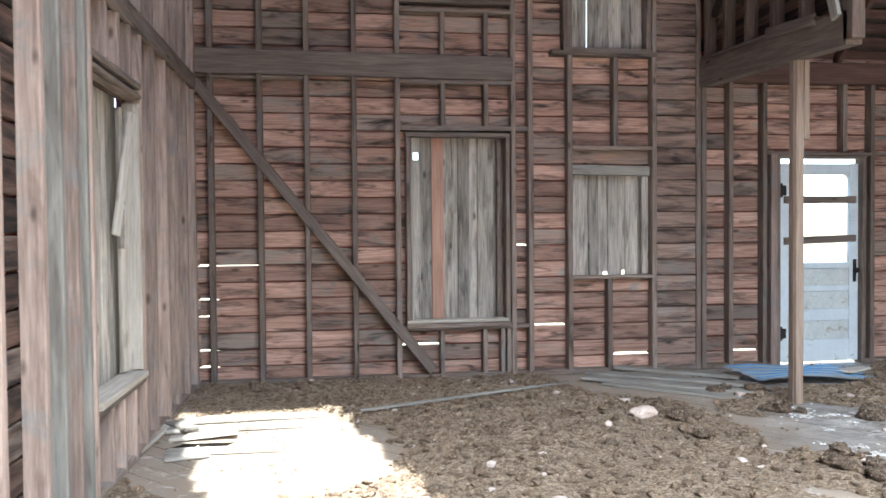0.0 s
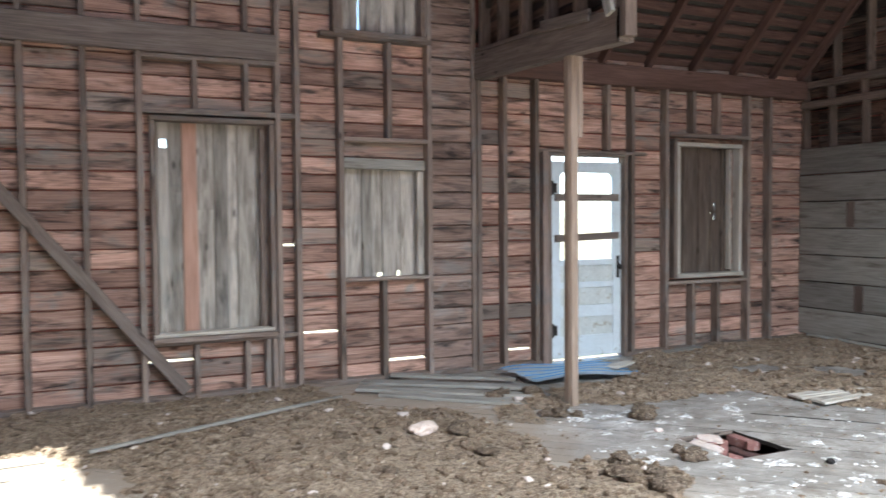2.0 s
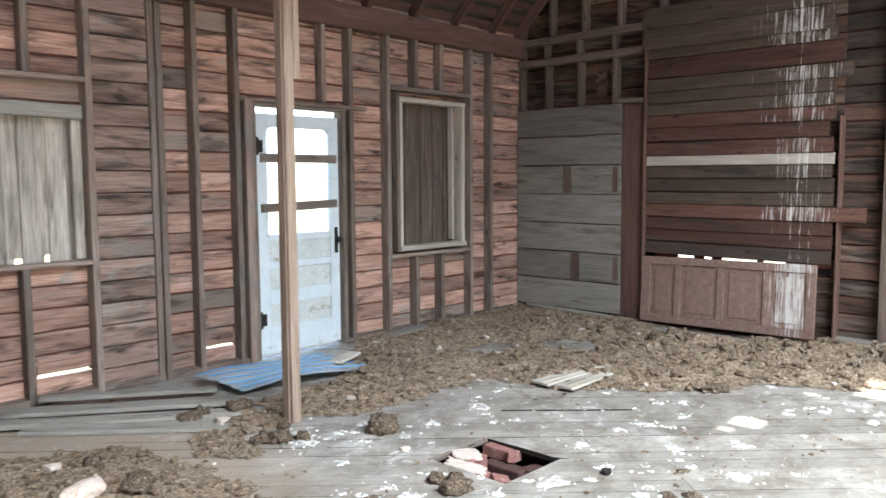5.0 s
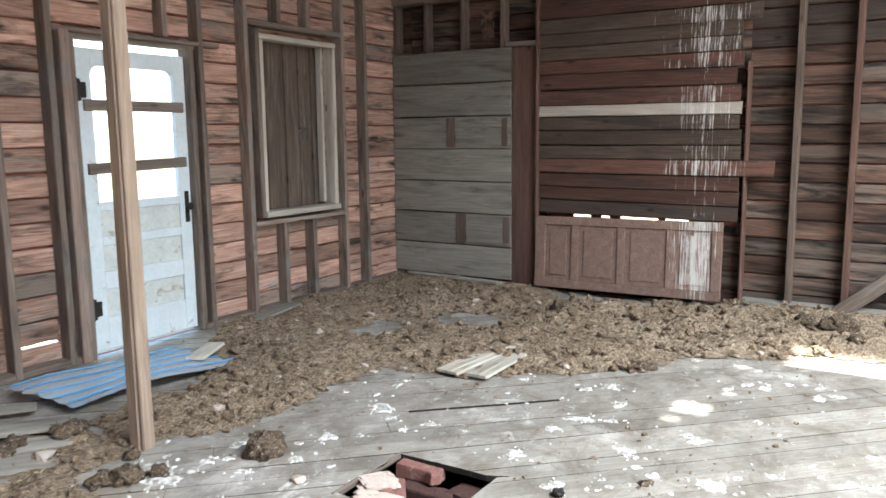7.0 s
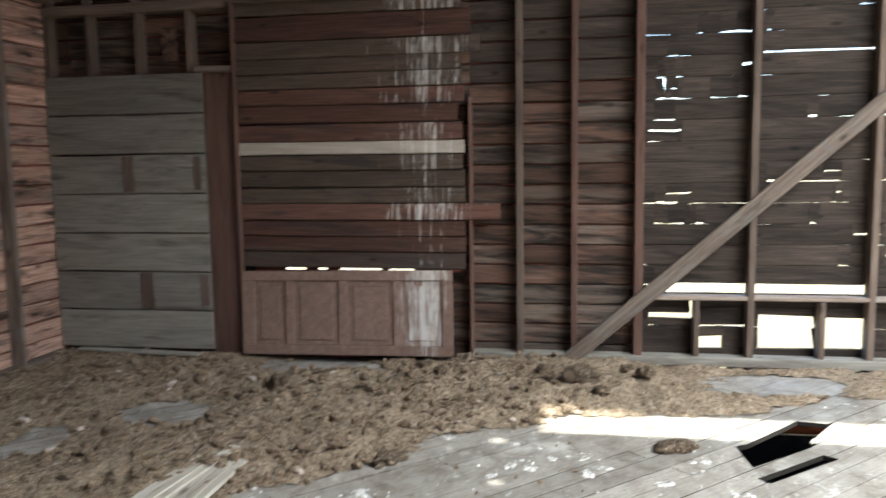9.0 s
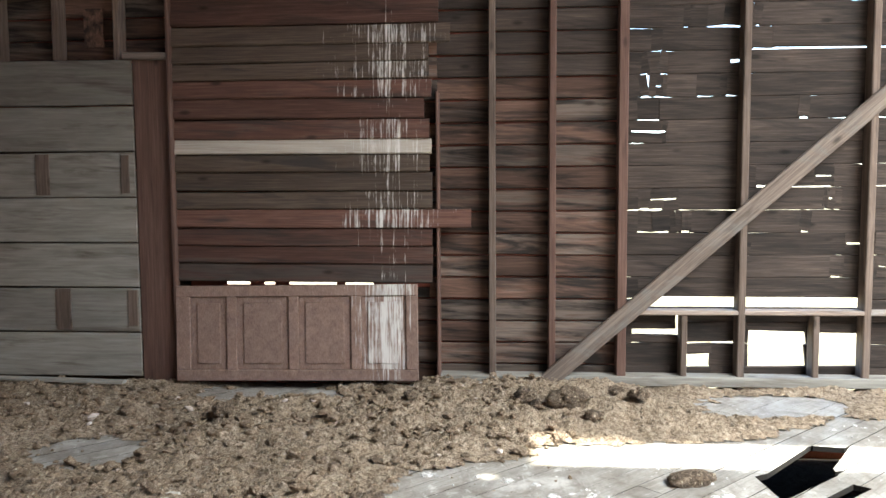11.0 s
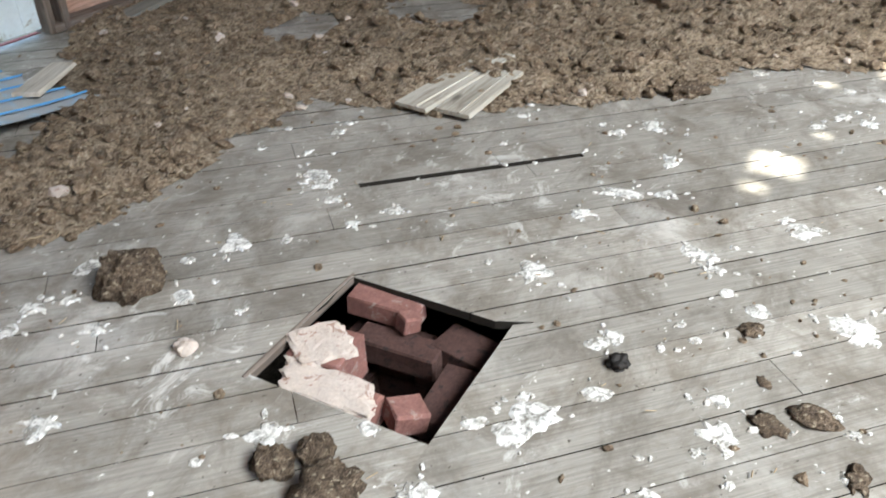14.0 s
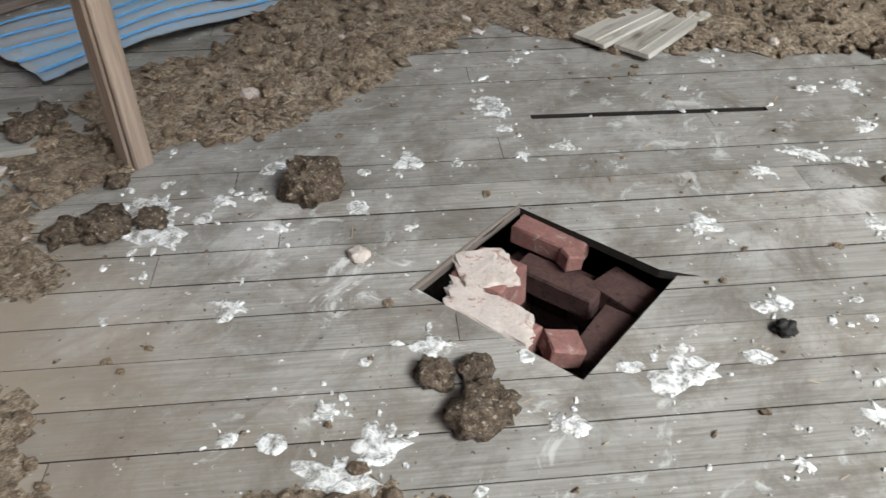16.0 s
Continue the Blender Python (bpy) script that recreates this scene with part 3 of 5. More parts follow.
def boarded_window(name, label, hole, mat, n, shade_red=None, casing=0.05, case_mat=None, case_y=0.0, gaps=(), sides="lrtb", depth=0.11, nicks=()):
    """An opening shut from outside with upright boards, cased inside."""
    x0, z0, x1, z1 = hole
    w = group(name, label, "window", "structure", ((x0 + x1) / 2, WY, z0))
    edges = [x0 - 0.03]
    for i in range(n - 1):
        edges.append(x0 + (x1 - x0) * (i + 1) / n + rng.uniform(-0.02, 0.02))
    edges.append(x1 + 0.03)
    for i in range(n):
        left = -0.0025 if i - 1 in gaps else 0.007       # laps its neighbour but where a crack stands open
        right = -0.0025 if i in gaps else 0.007
        xa, xb, yd = edges[i] - left, edges[i + 1] + right, YB + BT + 0.05 + (0.021 if i % 2 else 0.0)
        cuts = [z0 - 0.05, *[z for k, za, zb in nicks if k == i for z in (za, zb)], z1 + 0.05]   # boards broken through where daylight shows
        for za, zb in zip(cuts[::2], cuts[1::2]):
            if zb - za > 0.03:
                board("shutter_board", ((xa + xb) / 2, yd, za), ((xa + xb) / 2 + rng.uniform(-0.002, 0.002), yd, zb), xb - xa, 0.022 + rng.uniform(0, 0.005), (0, -1, 0), M_SHUT_RED if i == shade_red else mat, w, wobble=0.004)
        for k, za, zb in nicks:                          # what is left of the board beside the break
            if k == i:
                board("shutter_board", (xa + (xb - xa) * 0.28, yd, za), (xa + (xb - xa) * 0.28, yd, zb), (xb - xa) * 0.56, 0.02, (0, -1, 0), mat, w, wobble=0.006)
    cm = case_mat or M_STUD
    yb = WY + depth - case_y
    if "l" in sides:
        board("casing", (x0 - casing / 2, yb, z0), (x0 - casing / 2, yb, z1), casing, depth, (0, -1, 0), cm, w)
    if "r" in sides:
        board("casing", (x1 + casing / 2, yb, z0), (x1 + casing / 2, yb, z1), casing, depth, (0, -1, 0), cm, w)
    if "t" in sides:
        board("casing", (x0 - casing, yb, z1 + casing / 2), (x1 + casing, yb, z1 + casing / 2), casing, depth, (0, -1, 0), cm, w)
    if "b" in sides:
        board("sill", (x0 - casing, yb, z0 - casing / 2), (x1 + casing, yb, z0 - casing / 2), casing, depth + 0.02, (0, -1, 0), cm, w)
    return w


win1 = boarded_window("window_1", "tall window boarded shut with weathered upright planks, one orange", W1, M_SHUT, 8, 2, 0.045, M_STUD, 0.005, nicks=((3, 1.55, 1.66), (3, 1.2, 1.26), (0, 2.06, 2.13), (1, 1.90, 1.95), (1, 1.66, 1.70)))
board("inner_stop", (1.425, WY + 0.13, 0.54), (1.425, WY + 0.13, 2.24), 0.03, 0.03, (0, -1, 0), M_CASE, win1)
board("inner_stop", (2.255, WY + 0.13, 0.54), (2.255, WY + 0.13, 2.24), 0.05, 0.04, (0, -1, 0), M_STUD, win1)
board("stool", (1.36, WY + 0.10, 0.535), (2.32, WY + 0.10, 0.54), 0.035, 0.11, (0, -1, 0), M_CASE, win1)
win2 = boarded_window("window_2", "low window boarded shut with streaked upright planks", W2, M_SHUT, 8, None, 0.02, M_STUD, 0.0, sides="", nicks=((3, 0.88, 0.97), (5, 0.88, 0.985)))
board("lintel_board", (2.965, WY + 0.10, 1.965), (3.75, WY + 0.10, 1.95), 0.10, 0.05, (0, -1, 0), M_GREY, win2)
board("casing", (3.715, WY + 0.11, 0.95), (3.715, WY + 0.11, 1.91), 0.07, 0.03, (0, -1, 0), M_SHUT, win2)
win3 = boarded_window("window_3", "window in a pale frame boarded shut with dark brown planks", W3, M_SHUT_DK, 9, None, 0.05, M_CASE, 0.0, nicks=((6, 1.42, 1.50), (6, 1.53, 1.62)))
board("casing", (6.66, WY + 0.06, 0.80), (6.66, WY + 0.06, 2.30), 0.05, 0.08, (0, -1, 0), M_STUD, win3)
board("inner_stop", (7.52, WY + 0.13, 0.86), (7.52, WY + 0.13, 2.22), 0.035, 0.06, (0, -1, 0), M_CASE, win3)
win4 = boarded_window("window_4", "upper window boarded shut with grey planks", UW, M_SHUT, 7, None, 0.05, M_STUD, 0.0, gaps=(1,))
win5 = boarded_window("window_5", "upper opening boarded shut with grey planks", (1.40, 3.58, 2.30, 4.85), M_SHUT, 7, None, 0.04, M_STUD, 0.0)

# ---- the white door ----
DY = WY + 0.06
door = group("door_1", "white half-glazed wooden door with flaking paint and two grey slats", "door", "structure", (5.55, DY, 0.02))
x0, x1 = 5.115, 5.985


def dpart(name, a, b, mat, label=""):
    bm = bmesh.new()
    box(bm, (a[0] - 5.55, a[1] - DY, a[2] - 0.02), (b[0] - 5.55, b[1] - DY, b[2] - 0.02))
    bmesh.ops.bevel(bm, geom=bm.edges[:], offset=0.003, segments=1, affect="EDGES")
    return part(name, bm, mat, door, label)


dpart("stile", (x0, DY, 0.03), (5.235, DY + 0.04, 2.03), M_PAINT)
dpart("stile", (5.885, DY, 0.03), (x1, DY + 0.04, 2.03), M_PAINT)
for za, zb in ((0.03, 0.25), (0.44, 0.56), (0.74, 0.80), (0.97, 1.03), (1.92, 2.028)):
    dpart("rail", (5.235, DY + 0.001, za), (5.885, DY + 0.039, zb), M_PAINT)
for za, zb in ((0.25, 0.44), (0.56, 0.74), (0.80, 0.97)):
    dpart("panel", (5.235, DY + 0.014, za), (5.885, DY + 0.028, zb), M_PAINT_OLD, "worn recessed panel")
pane = dpart("pane", (5.235, DY + 0.017, 1.03), (5.885, DY + 0.021, 1.92), M_GLASS, "clear glass pane")
pane.visible_shadow = False
for z, dz in ((1.665, 0.0), (1.262, 0.012)):
    ob = board("slat", (5.165, DY, z - dz), (5.95, DY, z + dz), 0.075, 0.02, (0, -1, 0), M_BEAM, door, "grey board nailed across the glass")
for sx in (-1, 1):                                      # rounded upper corners of the light
    bm = bmesh.new()
    cx, cz, r = (5.235 if sx < 0 else 5.885), 1.92, 0.06
    ring = [(cx - sx * r * (1 - math.sin(a)), cz - r * (1 - math.cos(a))) for a in [i * math.pi / 12 for i in range(7)]] + [(cx, cz)]
    fr = [bm.verts.new((px - 5.55, -0.0 + 0.002, pz - 0.02)) for px, pz in ring]
    bk = [bm.verts.new((px - 5.55, 0.038, pz - 0.02)) for px, pz in ring]
    bm.faces.new(fr)
    bm.faces.new(bk[::-1])
    for i in range(len(fr)):
        bm.faces.new((fr[i], bk[i], bk[(i + 1) % len(fr)], fr[(i + 1) % len(fr)]))
    bmesh.ops.recalc_face_normals(bm, faces=bm.faces[:])
    part("corner_fillet", bm, M_PAINT, door)
dpart("lock_plate", (5.925, DY - 0.006, 0.83), (5.965, DY - 0.0005, 1.06), M_IRON, "black iron lock plate")
bm = bmesh.new()
bmesh.ops.create_uvsphere(bm, u_segments=14, v_segments=8, radius=0.028, matrix=pose(0.39, -0.045, 0.93) @ Matrix.Diagonal((1, 0.8, 1, 1)))
bmesh.ops.create_cone(bm, cap_ends=True, segments=10, radius1=0.009, radius2=0.009, depth=0.04, matrix=pose(0.39, -0.022, 0.93, 90))
part("door_knob", bm, M_IRON, door, "black iron knob")
for z in (0.30, 1.74):
    bm = bmesh.new()
    box(bm, (-0.45, -0.012, z - 0.07), (-0.40, -0.001, z + 0.07))
    box(bm, (-0.40, -0.010, z - 0.05), (-0.36, -0.001, z + 0.05))
    bmesh.ops.create_cone(bm, cap_ends=True, segments=8, radius1=0.012, radius2=0.012, depth=0.15, matrix=pose(-0.435, -0.016, z))
    part("hinge", bm, M_IRON, door, "rusty black hinge")
dframe = group("door_frame", "worn brown wooden door frame", "door frame", "structure", (5.55, WY, 0))
board("jamb", (5.085, WY + 0.13, 0.0), (5.085, WY + 0.13, 2.09), 0.045, 0.12, (0, -1, 0), M_STUD, dframe)
board("jamb", (6.02, WY + 0.13, 0.0), (6.02, WY + 0.13, 2.09), 0.05, 0.12, (0, -1, 0), M_STUD, dframe)
board("head", (5.06, WY + 0.13, 2.095), (6.05, WY + 0.13, 2.095), 0.03, 0.12, (0, -1, 0), M_BEAM, dframe)

# ---- west wall ----
west = group("wall_west", "stud wall of pale pinkish upright studs and grey boards", "wall", "structure")
LW = (4.76, 0.52, 5.70, 2.22)
LB = LX - SD


def l_place(u, z, d):
    return (LB - BT - d, u, z)


bm = plate([SY - 0.1, WY + SD + BT + 0.03], [-0.45, TOP], [(LW[0] - 0.03, LW[1] - 0.03, LW[2] + 0.03, LW[3] + 0.03)], lambda u, v, d: (LB - BT - 0.012 - d * 0.014, u, v))
part("outer_cladding", bm, M_TAR, west)
LST = [3.58, 4.02, 4.27, 4.70, 5.76, 6.10, 6.50, 6.90, 7.30]
# the darker copy carries the shade between the studs
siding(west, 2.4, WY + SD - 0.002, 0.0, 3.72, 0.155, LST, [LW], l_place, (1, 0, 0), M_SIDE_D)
bm = bmesh.new()
for i in range(36):
    box(bm, (LB - BT, SY, i * 0.157), (LB, 2.398, i * 0.157 + 0.153))
for i in range(12):
    box(bm, (LB - BT, 2.4, 3.722 + i * 0.157), (LB, WY, 3.875 + i * 0.157))
part("far_boards", bm, M_SIDE, west)


def stud_w(y, z0, z1, w=ST, mat=None, lift=0.0):
    board("stud", (LX - SD + lift, y, z0), (LX - SD + lift, y, z1), w, SD, (1, 0, 0), mat or M_PINK, west, wobble=0.003)


for y in (-3.0, -2.6, -2.2, -1.8, -1.4, -1.0, -0.6, -0.2, 0.2, 0.6, 1.0, 1.4, 1.8, 2.2, 2.6, 3.15, 3.58, 4.02, 6.10, 6.50, 6.90, 7.30, 7.70):
    stud_w(y, 0.0, TOP)
stud_w(4.25, 0.0, TOP, mat=M_GREY)
stud_w(4.46, 0.0, TOP)
stud_w(4.70, 0.0, TOP, mat=M_PINK)
stud_w(4.62, 0.0, 3.2, mat=M_GREY)
stud_w(5.76, 0.0, TOP)
for y in (5.0, 5.24, 5.50):
    stud_w(y, 2.34, 2.66)
    stud_w(y, 0.0, 0.44)
    stud_w(y, 2.78, TOP)
for z, w in ((2.32, 0.04), (2.255, 0.035), (0.46, 0.04)):
    board("header", (LX - SD, 4.725, z), (LX - SD, 5.735, z), w, SD + 0.002, (1, 0, 0), M_STUD, west)
board("ribbon_board", (LX - 0.02, SY + 0.05, 2.72), (LX - 0.02, WY - 0.02, 2.72), 0.14, 0.03, (1, 0, 0), M_STUD, west, "long brown board let across the studs")
board("sill_plate", (LX - SD - 0.001, SY + 0.05, 0.02), (LX - SD - 0.001, WY, 0.02), 0.05, 0.098, (1, 0, 0), M_STUD, west)
win6 = group("window_6", "window boarded outside with grey planks, its pale casing broken", "window", "structure", (LX, 5.23, 0.5))
for i in range(8):
    y = LW[0] - 0.03 + (i + 0.5) * 1.0 / 8
    board("shutter_board", (LB - BT - 0.05, y, 0.47), (LB - BT - 0.05, y, 2.28), 0.124, 0.022, (1, 0, 0), M_SHUT, win6)
board("casing", (LB - 0.01, 5.715, 0.53), (LB - 0.01, 5.715, 2.21), 0.03, 0.10, (1, 0, 0), M_CASE, win6)
board("casing", (LB - 0.01, 4.745, 0.53), (LB - 0.01, 4.745, 2.21), 0.03, 0.10, (1, 0, 0), M_CASE, win6)
board("sill", (LB - 0.03, 4.74, 0.50), (LB - 0.03, 5.72, 0.50), 0.045, 0.15, (1, 0, 0), M_CASE, win6)
board("broken_stop", (LX - 0.09, 5.42, 1.38), (LX - 0.05, 5.66, 2.14), 0.06, 0.02, (1, -0.5, 0), M_CASE, win6, "pale splintered casing strip hanging askew")
board("inner_stop", (LX - 0.10, 5.60, 0.54), (LX - 0.10, 5.60, 1.36), 0.06, 0.03, (1, -0.6, 0), M_CASE, win6, "white painted stop strip")
board("inner_stop", (LX - 0.10, 5.56, 1.30), (LX - 0.10, 5.56, 2.16), 0.04, 0.03, (1, -0.6, 0), M_SHUT, win6)

# ---- east wall ----
east = group("wall_east", "weathered stud wall, boards coloured dark for shade, with daylight between them", "wall", "structure")
EB = EX + SD


def e_place(u, z, d):
    return (EB + BT + d, u, z)


E_SLITS = []                                             # short cracks of daylight along the board edges
sl = random.Random(17)
for k in range(100):
    z = 0.15 * sl.randrange(5, 25) + (0.0 if sl.random() < 0.7 else 0.07)
    u = sl.uniform(0.1, 3.1) if k % 5 else 3.17 - abs(sl.gauss(0, 0.12))
    E_SLITS.append((max(0.04, u - sl.uniform(0.01, 0.07 + 0.2 * sl.random() ** 3)), min(3.2, u + 0.03), z, sl.uniform(0.005, 0.015)))
E_HOLES = [(1.61, 0.548, 3.09, 0.62), (1.975, 0.16, 2.36, 0.39), (1.59, 0.15, 1.93, 0.38), (2.60, 0.14, 2.77, 0.23), (2.80, 0.36, 3.13, 0.40), (2.79, 0.40, 2.84, 0.50)]
bm = plate([3.18, WY + SD + 0.05], [-0.45, TOP], [(4.9, 0.69, 5.1, 0.72), (5.16, 0.69, 5.5, 0.725), (5.6, 0.69, 5.68, 0.715), (5.78, 0.69, 5.95, 0.72)], lambda u, v, d: (EB + BT + 0.02 + d * 0.014, u, v))
part("outer_cladding", bm, M_TAR, east)
EST = [7.70, 7.47, 7.05, 6.60, 6.0, 5.6, 5.2, 4.8, 4.45, 4.07, 3.67, 3.21, 2.43, 1.63, 0.83, 0.03, -0.77, -1.57, -2.37, -3.1]
# darker boards above 2.1 m: the wall's dim top is put into the colour
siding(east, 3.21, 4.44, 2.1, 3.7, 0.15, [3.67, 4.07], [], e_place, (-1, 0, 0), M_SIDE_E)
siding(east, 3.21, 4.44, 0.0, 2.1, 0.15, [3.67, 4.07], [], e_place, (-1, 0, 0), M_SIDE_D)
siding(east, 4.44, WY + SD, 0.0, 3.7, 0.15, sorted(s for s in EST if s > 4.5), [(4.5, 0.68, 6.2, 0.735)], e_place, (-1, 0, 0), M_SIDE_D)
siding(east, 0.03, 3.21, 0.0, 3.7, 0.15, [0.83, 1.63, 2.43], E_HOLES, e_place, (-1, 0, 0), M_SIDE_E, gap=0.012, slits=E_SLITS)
bm = bmesh.new()
for i in range(37):
    box(bm, (EB, SY, i * 0.153), (EB + BT, 0.028, i * 0.153 + 0.147))
for i in range(13):
    box(bm, (EB, 0.03, 3.70 + i * 0.153), (EB + BT, WY, 3.851 + i * 0.153))
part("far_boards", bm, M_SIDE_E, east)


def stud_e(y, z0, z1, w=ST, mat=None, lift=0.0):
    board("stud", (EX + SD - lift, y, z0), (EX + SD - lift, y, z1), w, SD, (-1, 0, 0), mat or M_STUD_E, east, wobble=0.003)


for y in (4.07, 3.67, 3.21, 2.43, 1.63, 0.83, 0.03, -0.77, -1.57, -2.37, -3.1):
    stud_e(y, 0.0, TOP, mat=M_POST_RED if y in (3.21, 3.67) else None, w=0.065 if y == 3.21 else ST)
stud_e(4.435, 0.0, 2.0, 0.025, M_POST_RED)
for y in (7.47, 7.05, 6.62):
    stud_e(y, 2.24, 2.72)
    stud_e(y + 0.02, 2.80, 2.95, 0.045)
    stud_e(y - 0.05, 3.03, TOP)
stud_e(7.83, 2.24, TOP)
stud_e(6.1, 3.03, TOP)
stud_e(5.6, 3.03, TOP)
for y in (2.80, 1.95):
    stud_e(y, 0.10, 0.505, 0.045)
board("header", (EX + SD, 0.05, 0.525), (EX + SD, 3.18, 0.525), 0.035, SD - 0.002, (-1, 0, 0), M_STUD, east)
board("sill_plate", (EX + SD + 0.001, SY + 0.05, 0.065), (EX + SD + 0.001, 4.42, 0.065), 0.07, 0.125, (-1, 0, 0), M_GREY, east)
board("top_plate", (EX + SD, 6.28, 2.76), (EX + SD, 7.85, 2.76), 0.08, SD + 0.02, (-1, 0, 0), M_STUD_E, east)
board("top_plate", (EX + SD, 6.28, 2.99), (EX + SD, 7.85, 2.99), 0.08, SD + 0.02, (-1, 0, 0), M_STUD_E, east)
board("diagonal_brace", (EX - 0.002, 3.70, 0.06), (EX - 0.002, 0.6, 2.78), 0.115, 0.03, (-1, 0, 0), M_STUD, east, "grey-brown diagonal brace board")
for i in range(7):                                      # wide grey planks over the north end
    z = 0.06 + i * 0.313
    board("wide_plank", (EX, 6.515, z + 0.156), (EX, 7.855, z + 0.156 + rng.uniform(-0.004, 0.004)), 0.308, 0.022, (-1, 0, 0), M_PLANK, east, "wide grey plank", wobble=0.005)
for y, z0, z1, w in ((7.06, 0.39, 0.68, 0.11), (7.17, 1.33, 1.61, 0.10), (6.56, 0.42, 0.67, 0.07), (6.58, 1.34, 1.60, 0.06)):   # thin boards standing in for dark upright stains on the planks
    board("nailed_scrap", (EX - 0.024, y, z0), (EX - 0.024, y, z1), w, 0.006, (-1, 0, 0), M_STUD_E, east)
board("red_post", (EX + 0.04, 6.385, 0.0), (EX + 0.04, 6.385, 2.24), 0.25, 0.05, (-1, 0, 0), M_POST_RED, east, "red-brown plank post")
board("red_post_edge", (EX + 0.0, 6.245, 0.0), (EX + 0.0, 6.245, 3.1), 0.03, 0.05, (-1, 0, 0), M_POST_RED, east)
board("cap_block", (EX, 6.26, 2.26), (EX, 6.56, 2.27), 0.05, 0.05, (-1, 0, 0), M_BEAM, east)
bm = bmesh.new()
box(bm, (-0.004, -0.07, -0.13), (0.004, 0.07, 0.13))
ob = part("patch_board", bm, M_SIDE_D, east)
ob.location = (EB - 0.012, 6.82, 2.48)
LAPZ = [0.725, 0.852, 0.974, 1.096, 1.226, 1.346, 1.474, 1.594, 1.695, 1.83, 1.969, 2.094, 2.207, 2.323, 2.454, 2.643, 2.755]
LAP_END = {3: 4.21, 9: 4.52, 13: 4.345, 14: 4.42}
for i, (z, z2) in enumerate(zip(LAPZ, LAPZ[1:])):       # lapped boards filling an old opening
    m = M_LAPPALE if i == 7 else (M_LAPGREY if i in (4, 5, 6, 11, 12, 13, 15) else M_LAP)
    y0 = LAP_END.get(i, 4.48 + rng.uniform(-0.012, 0.012))
    lift = rng.uniform(0.0, 0.006)
    board("lap_board", (EX + 0.012 - lift, y0, (z + z2) / 2 - 0.004), (EX + 0.012 - lift, 6.235, (z + z2) / 2 + rng.uniform(-0.004, 0.006)), z2 - z + 0.002, 0.02, (-1, 0, 0.14), m, east, "pale unpainted lap board" if i == 7 else "", wobble=0.007)
for i in range(2):
    board("lap_board", (EX - 0.03, 4.5, 2.83 + i * 0.20), (EX - 0.03, 6.28, 2.84 + i * 0.20), 0.20, 0.018, (-1, 0, 0.04), M_LAPGREY, east, "wide grey lap board")

# ---- the panelled door leaning on its side ----
pdoor = group("panel_door", "brown four-panel door lying on its side against the wall, streaked white", "door", at=(EX - 0.06, 5.39, 0.07))
pm = pose(EX - 0.075, 5.40, 0.06, 0, 4.0, 0) @ pose(0, 0, 0, -0.6)


def ppart(name, a, b, mat, label="", bev=0.004):
    bm = bmesh.new()
    box(bm, a, b)
    bmesh.ops.bevel(bm, geom=bm.edges[:], offset=bev, segments=1, affect="EDGES")
    ob = part(name, bm, mat, pdoor, label)
    ob.matrix_parent_inverse = Matrix.Translation(pdoor.location).inverted()
    ob.matrix_basis = pm
    return ob


PL, PH = 0.835, 0.65
ppart("stile", (-0.018, -PL, 0.0), (0.018, PL, 0.075), M_PANEL)
ppart("stile", (-0.018, -PL, PH - 0.075), (0.018, PL, PH), M_PANEL)
bars = [-PL, -0.43, 0.0, 0.43, PL - 0.08]
for i, y in enumerate(bars):
    ppart("rail", (-0.017, y - (0 if i in (0,) else 0.02), 0.075), (0.017, y + (0.08 if i in (0, 4) else 0.05), PH - 0.075), M_PANEL)
for a, b in ((-0.75, -0.45), (-0.38, -0.02), (0.05, 0.41), (0.48, 0.735)):
    ppart("panel", (-0.004, a, 0.075), (0.004, b, PH - 0.075), M_PANEL)
    ppart("raised_field", (-0.012, a + 0.045, 0.115), (-0.0035, b - 0.045, PH - 0.115), M_PANEL, bev=0.006)

# ---- beam, upper partition and post ----
beam = group("carrying_beam", "heavy grey timber beam with studs standing on it", "beam", "structure", (4.3, WY, 2.78))
board("timber", (4.24, 7.80, 2.89), (4.24, 5.56, 2.785), 0.24, 0.12, (1, 0, 0), M_BEAM, beam)
board("sole_plate", (4.30, 7.74, 3.012), (4.30, 5.95, 2.93), 0.12, 0.035, (0, 0, 1), M_BEAM, beam)
board("sister_board", (4.235, 6.55, 2.985), (4.235, 5.9, 2.93), 0.09, 0.02, (-1, 0, 0), M_BEAM, beam)
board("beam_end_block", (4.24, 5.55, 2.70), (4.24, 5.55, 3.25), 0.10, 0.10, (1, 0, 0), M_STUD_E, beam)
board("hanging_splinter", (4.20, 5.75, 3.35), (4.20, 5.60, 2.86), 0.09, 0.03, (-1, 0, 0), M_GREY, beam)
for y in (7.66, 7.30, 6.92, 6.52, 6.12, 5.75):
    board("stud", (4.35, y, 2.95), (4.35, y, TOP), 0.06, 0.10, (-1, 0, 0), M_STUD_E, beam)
# shaded siding colour again, for the dim space above the beam
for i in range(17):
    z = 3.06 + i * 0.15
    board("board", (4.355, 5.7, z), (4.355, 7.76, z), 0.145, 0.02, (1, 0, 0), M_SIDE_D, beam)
post = group("post", "thin square wooden post under the beam", "post", at=(4.30, 6.25, 0))
board("shaft", (4.335, 6.25, 0.0), (4.335, 6.25, 2.70), 0.075, 0.075, (-1, 0, 0), M_POST, post, wobble=0.003)
board("shaft_board", (4.30, 6.212, 0.0), (4.30, 6.212, 2.70), 0.07, 0.02, (0, -1, 0), M_POST, post)
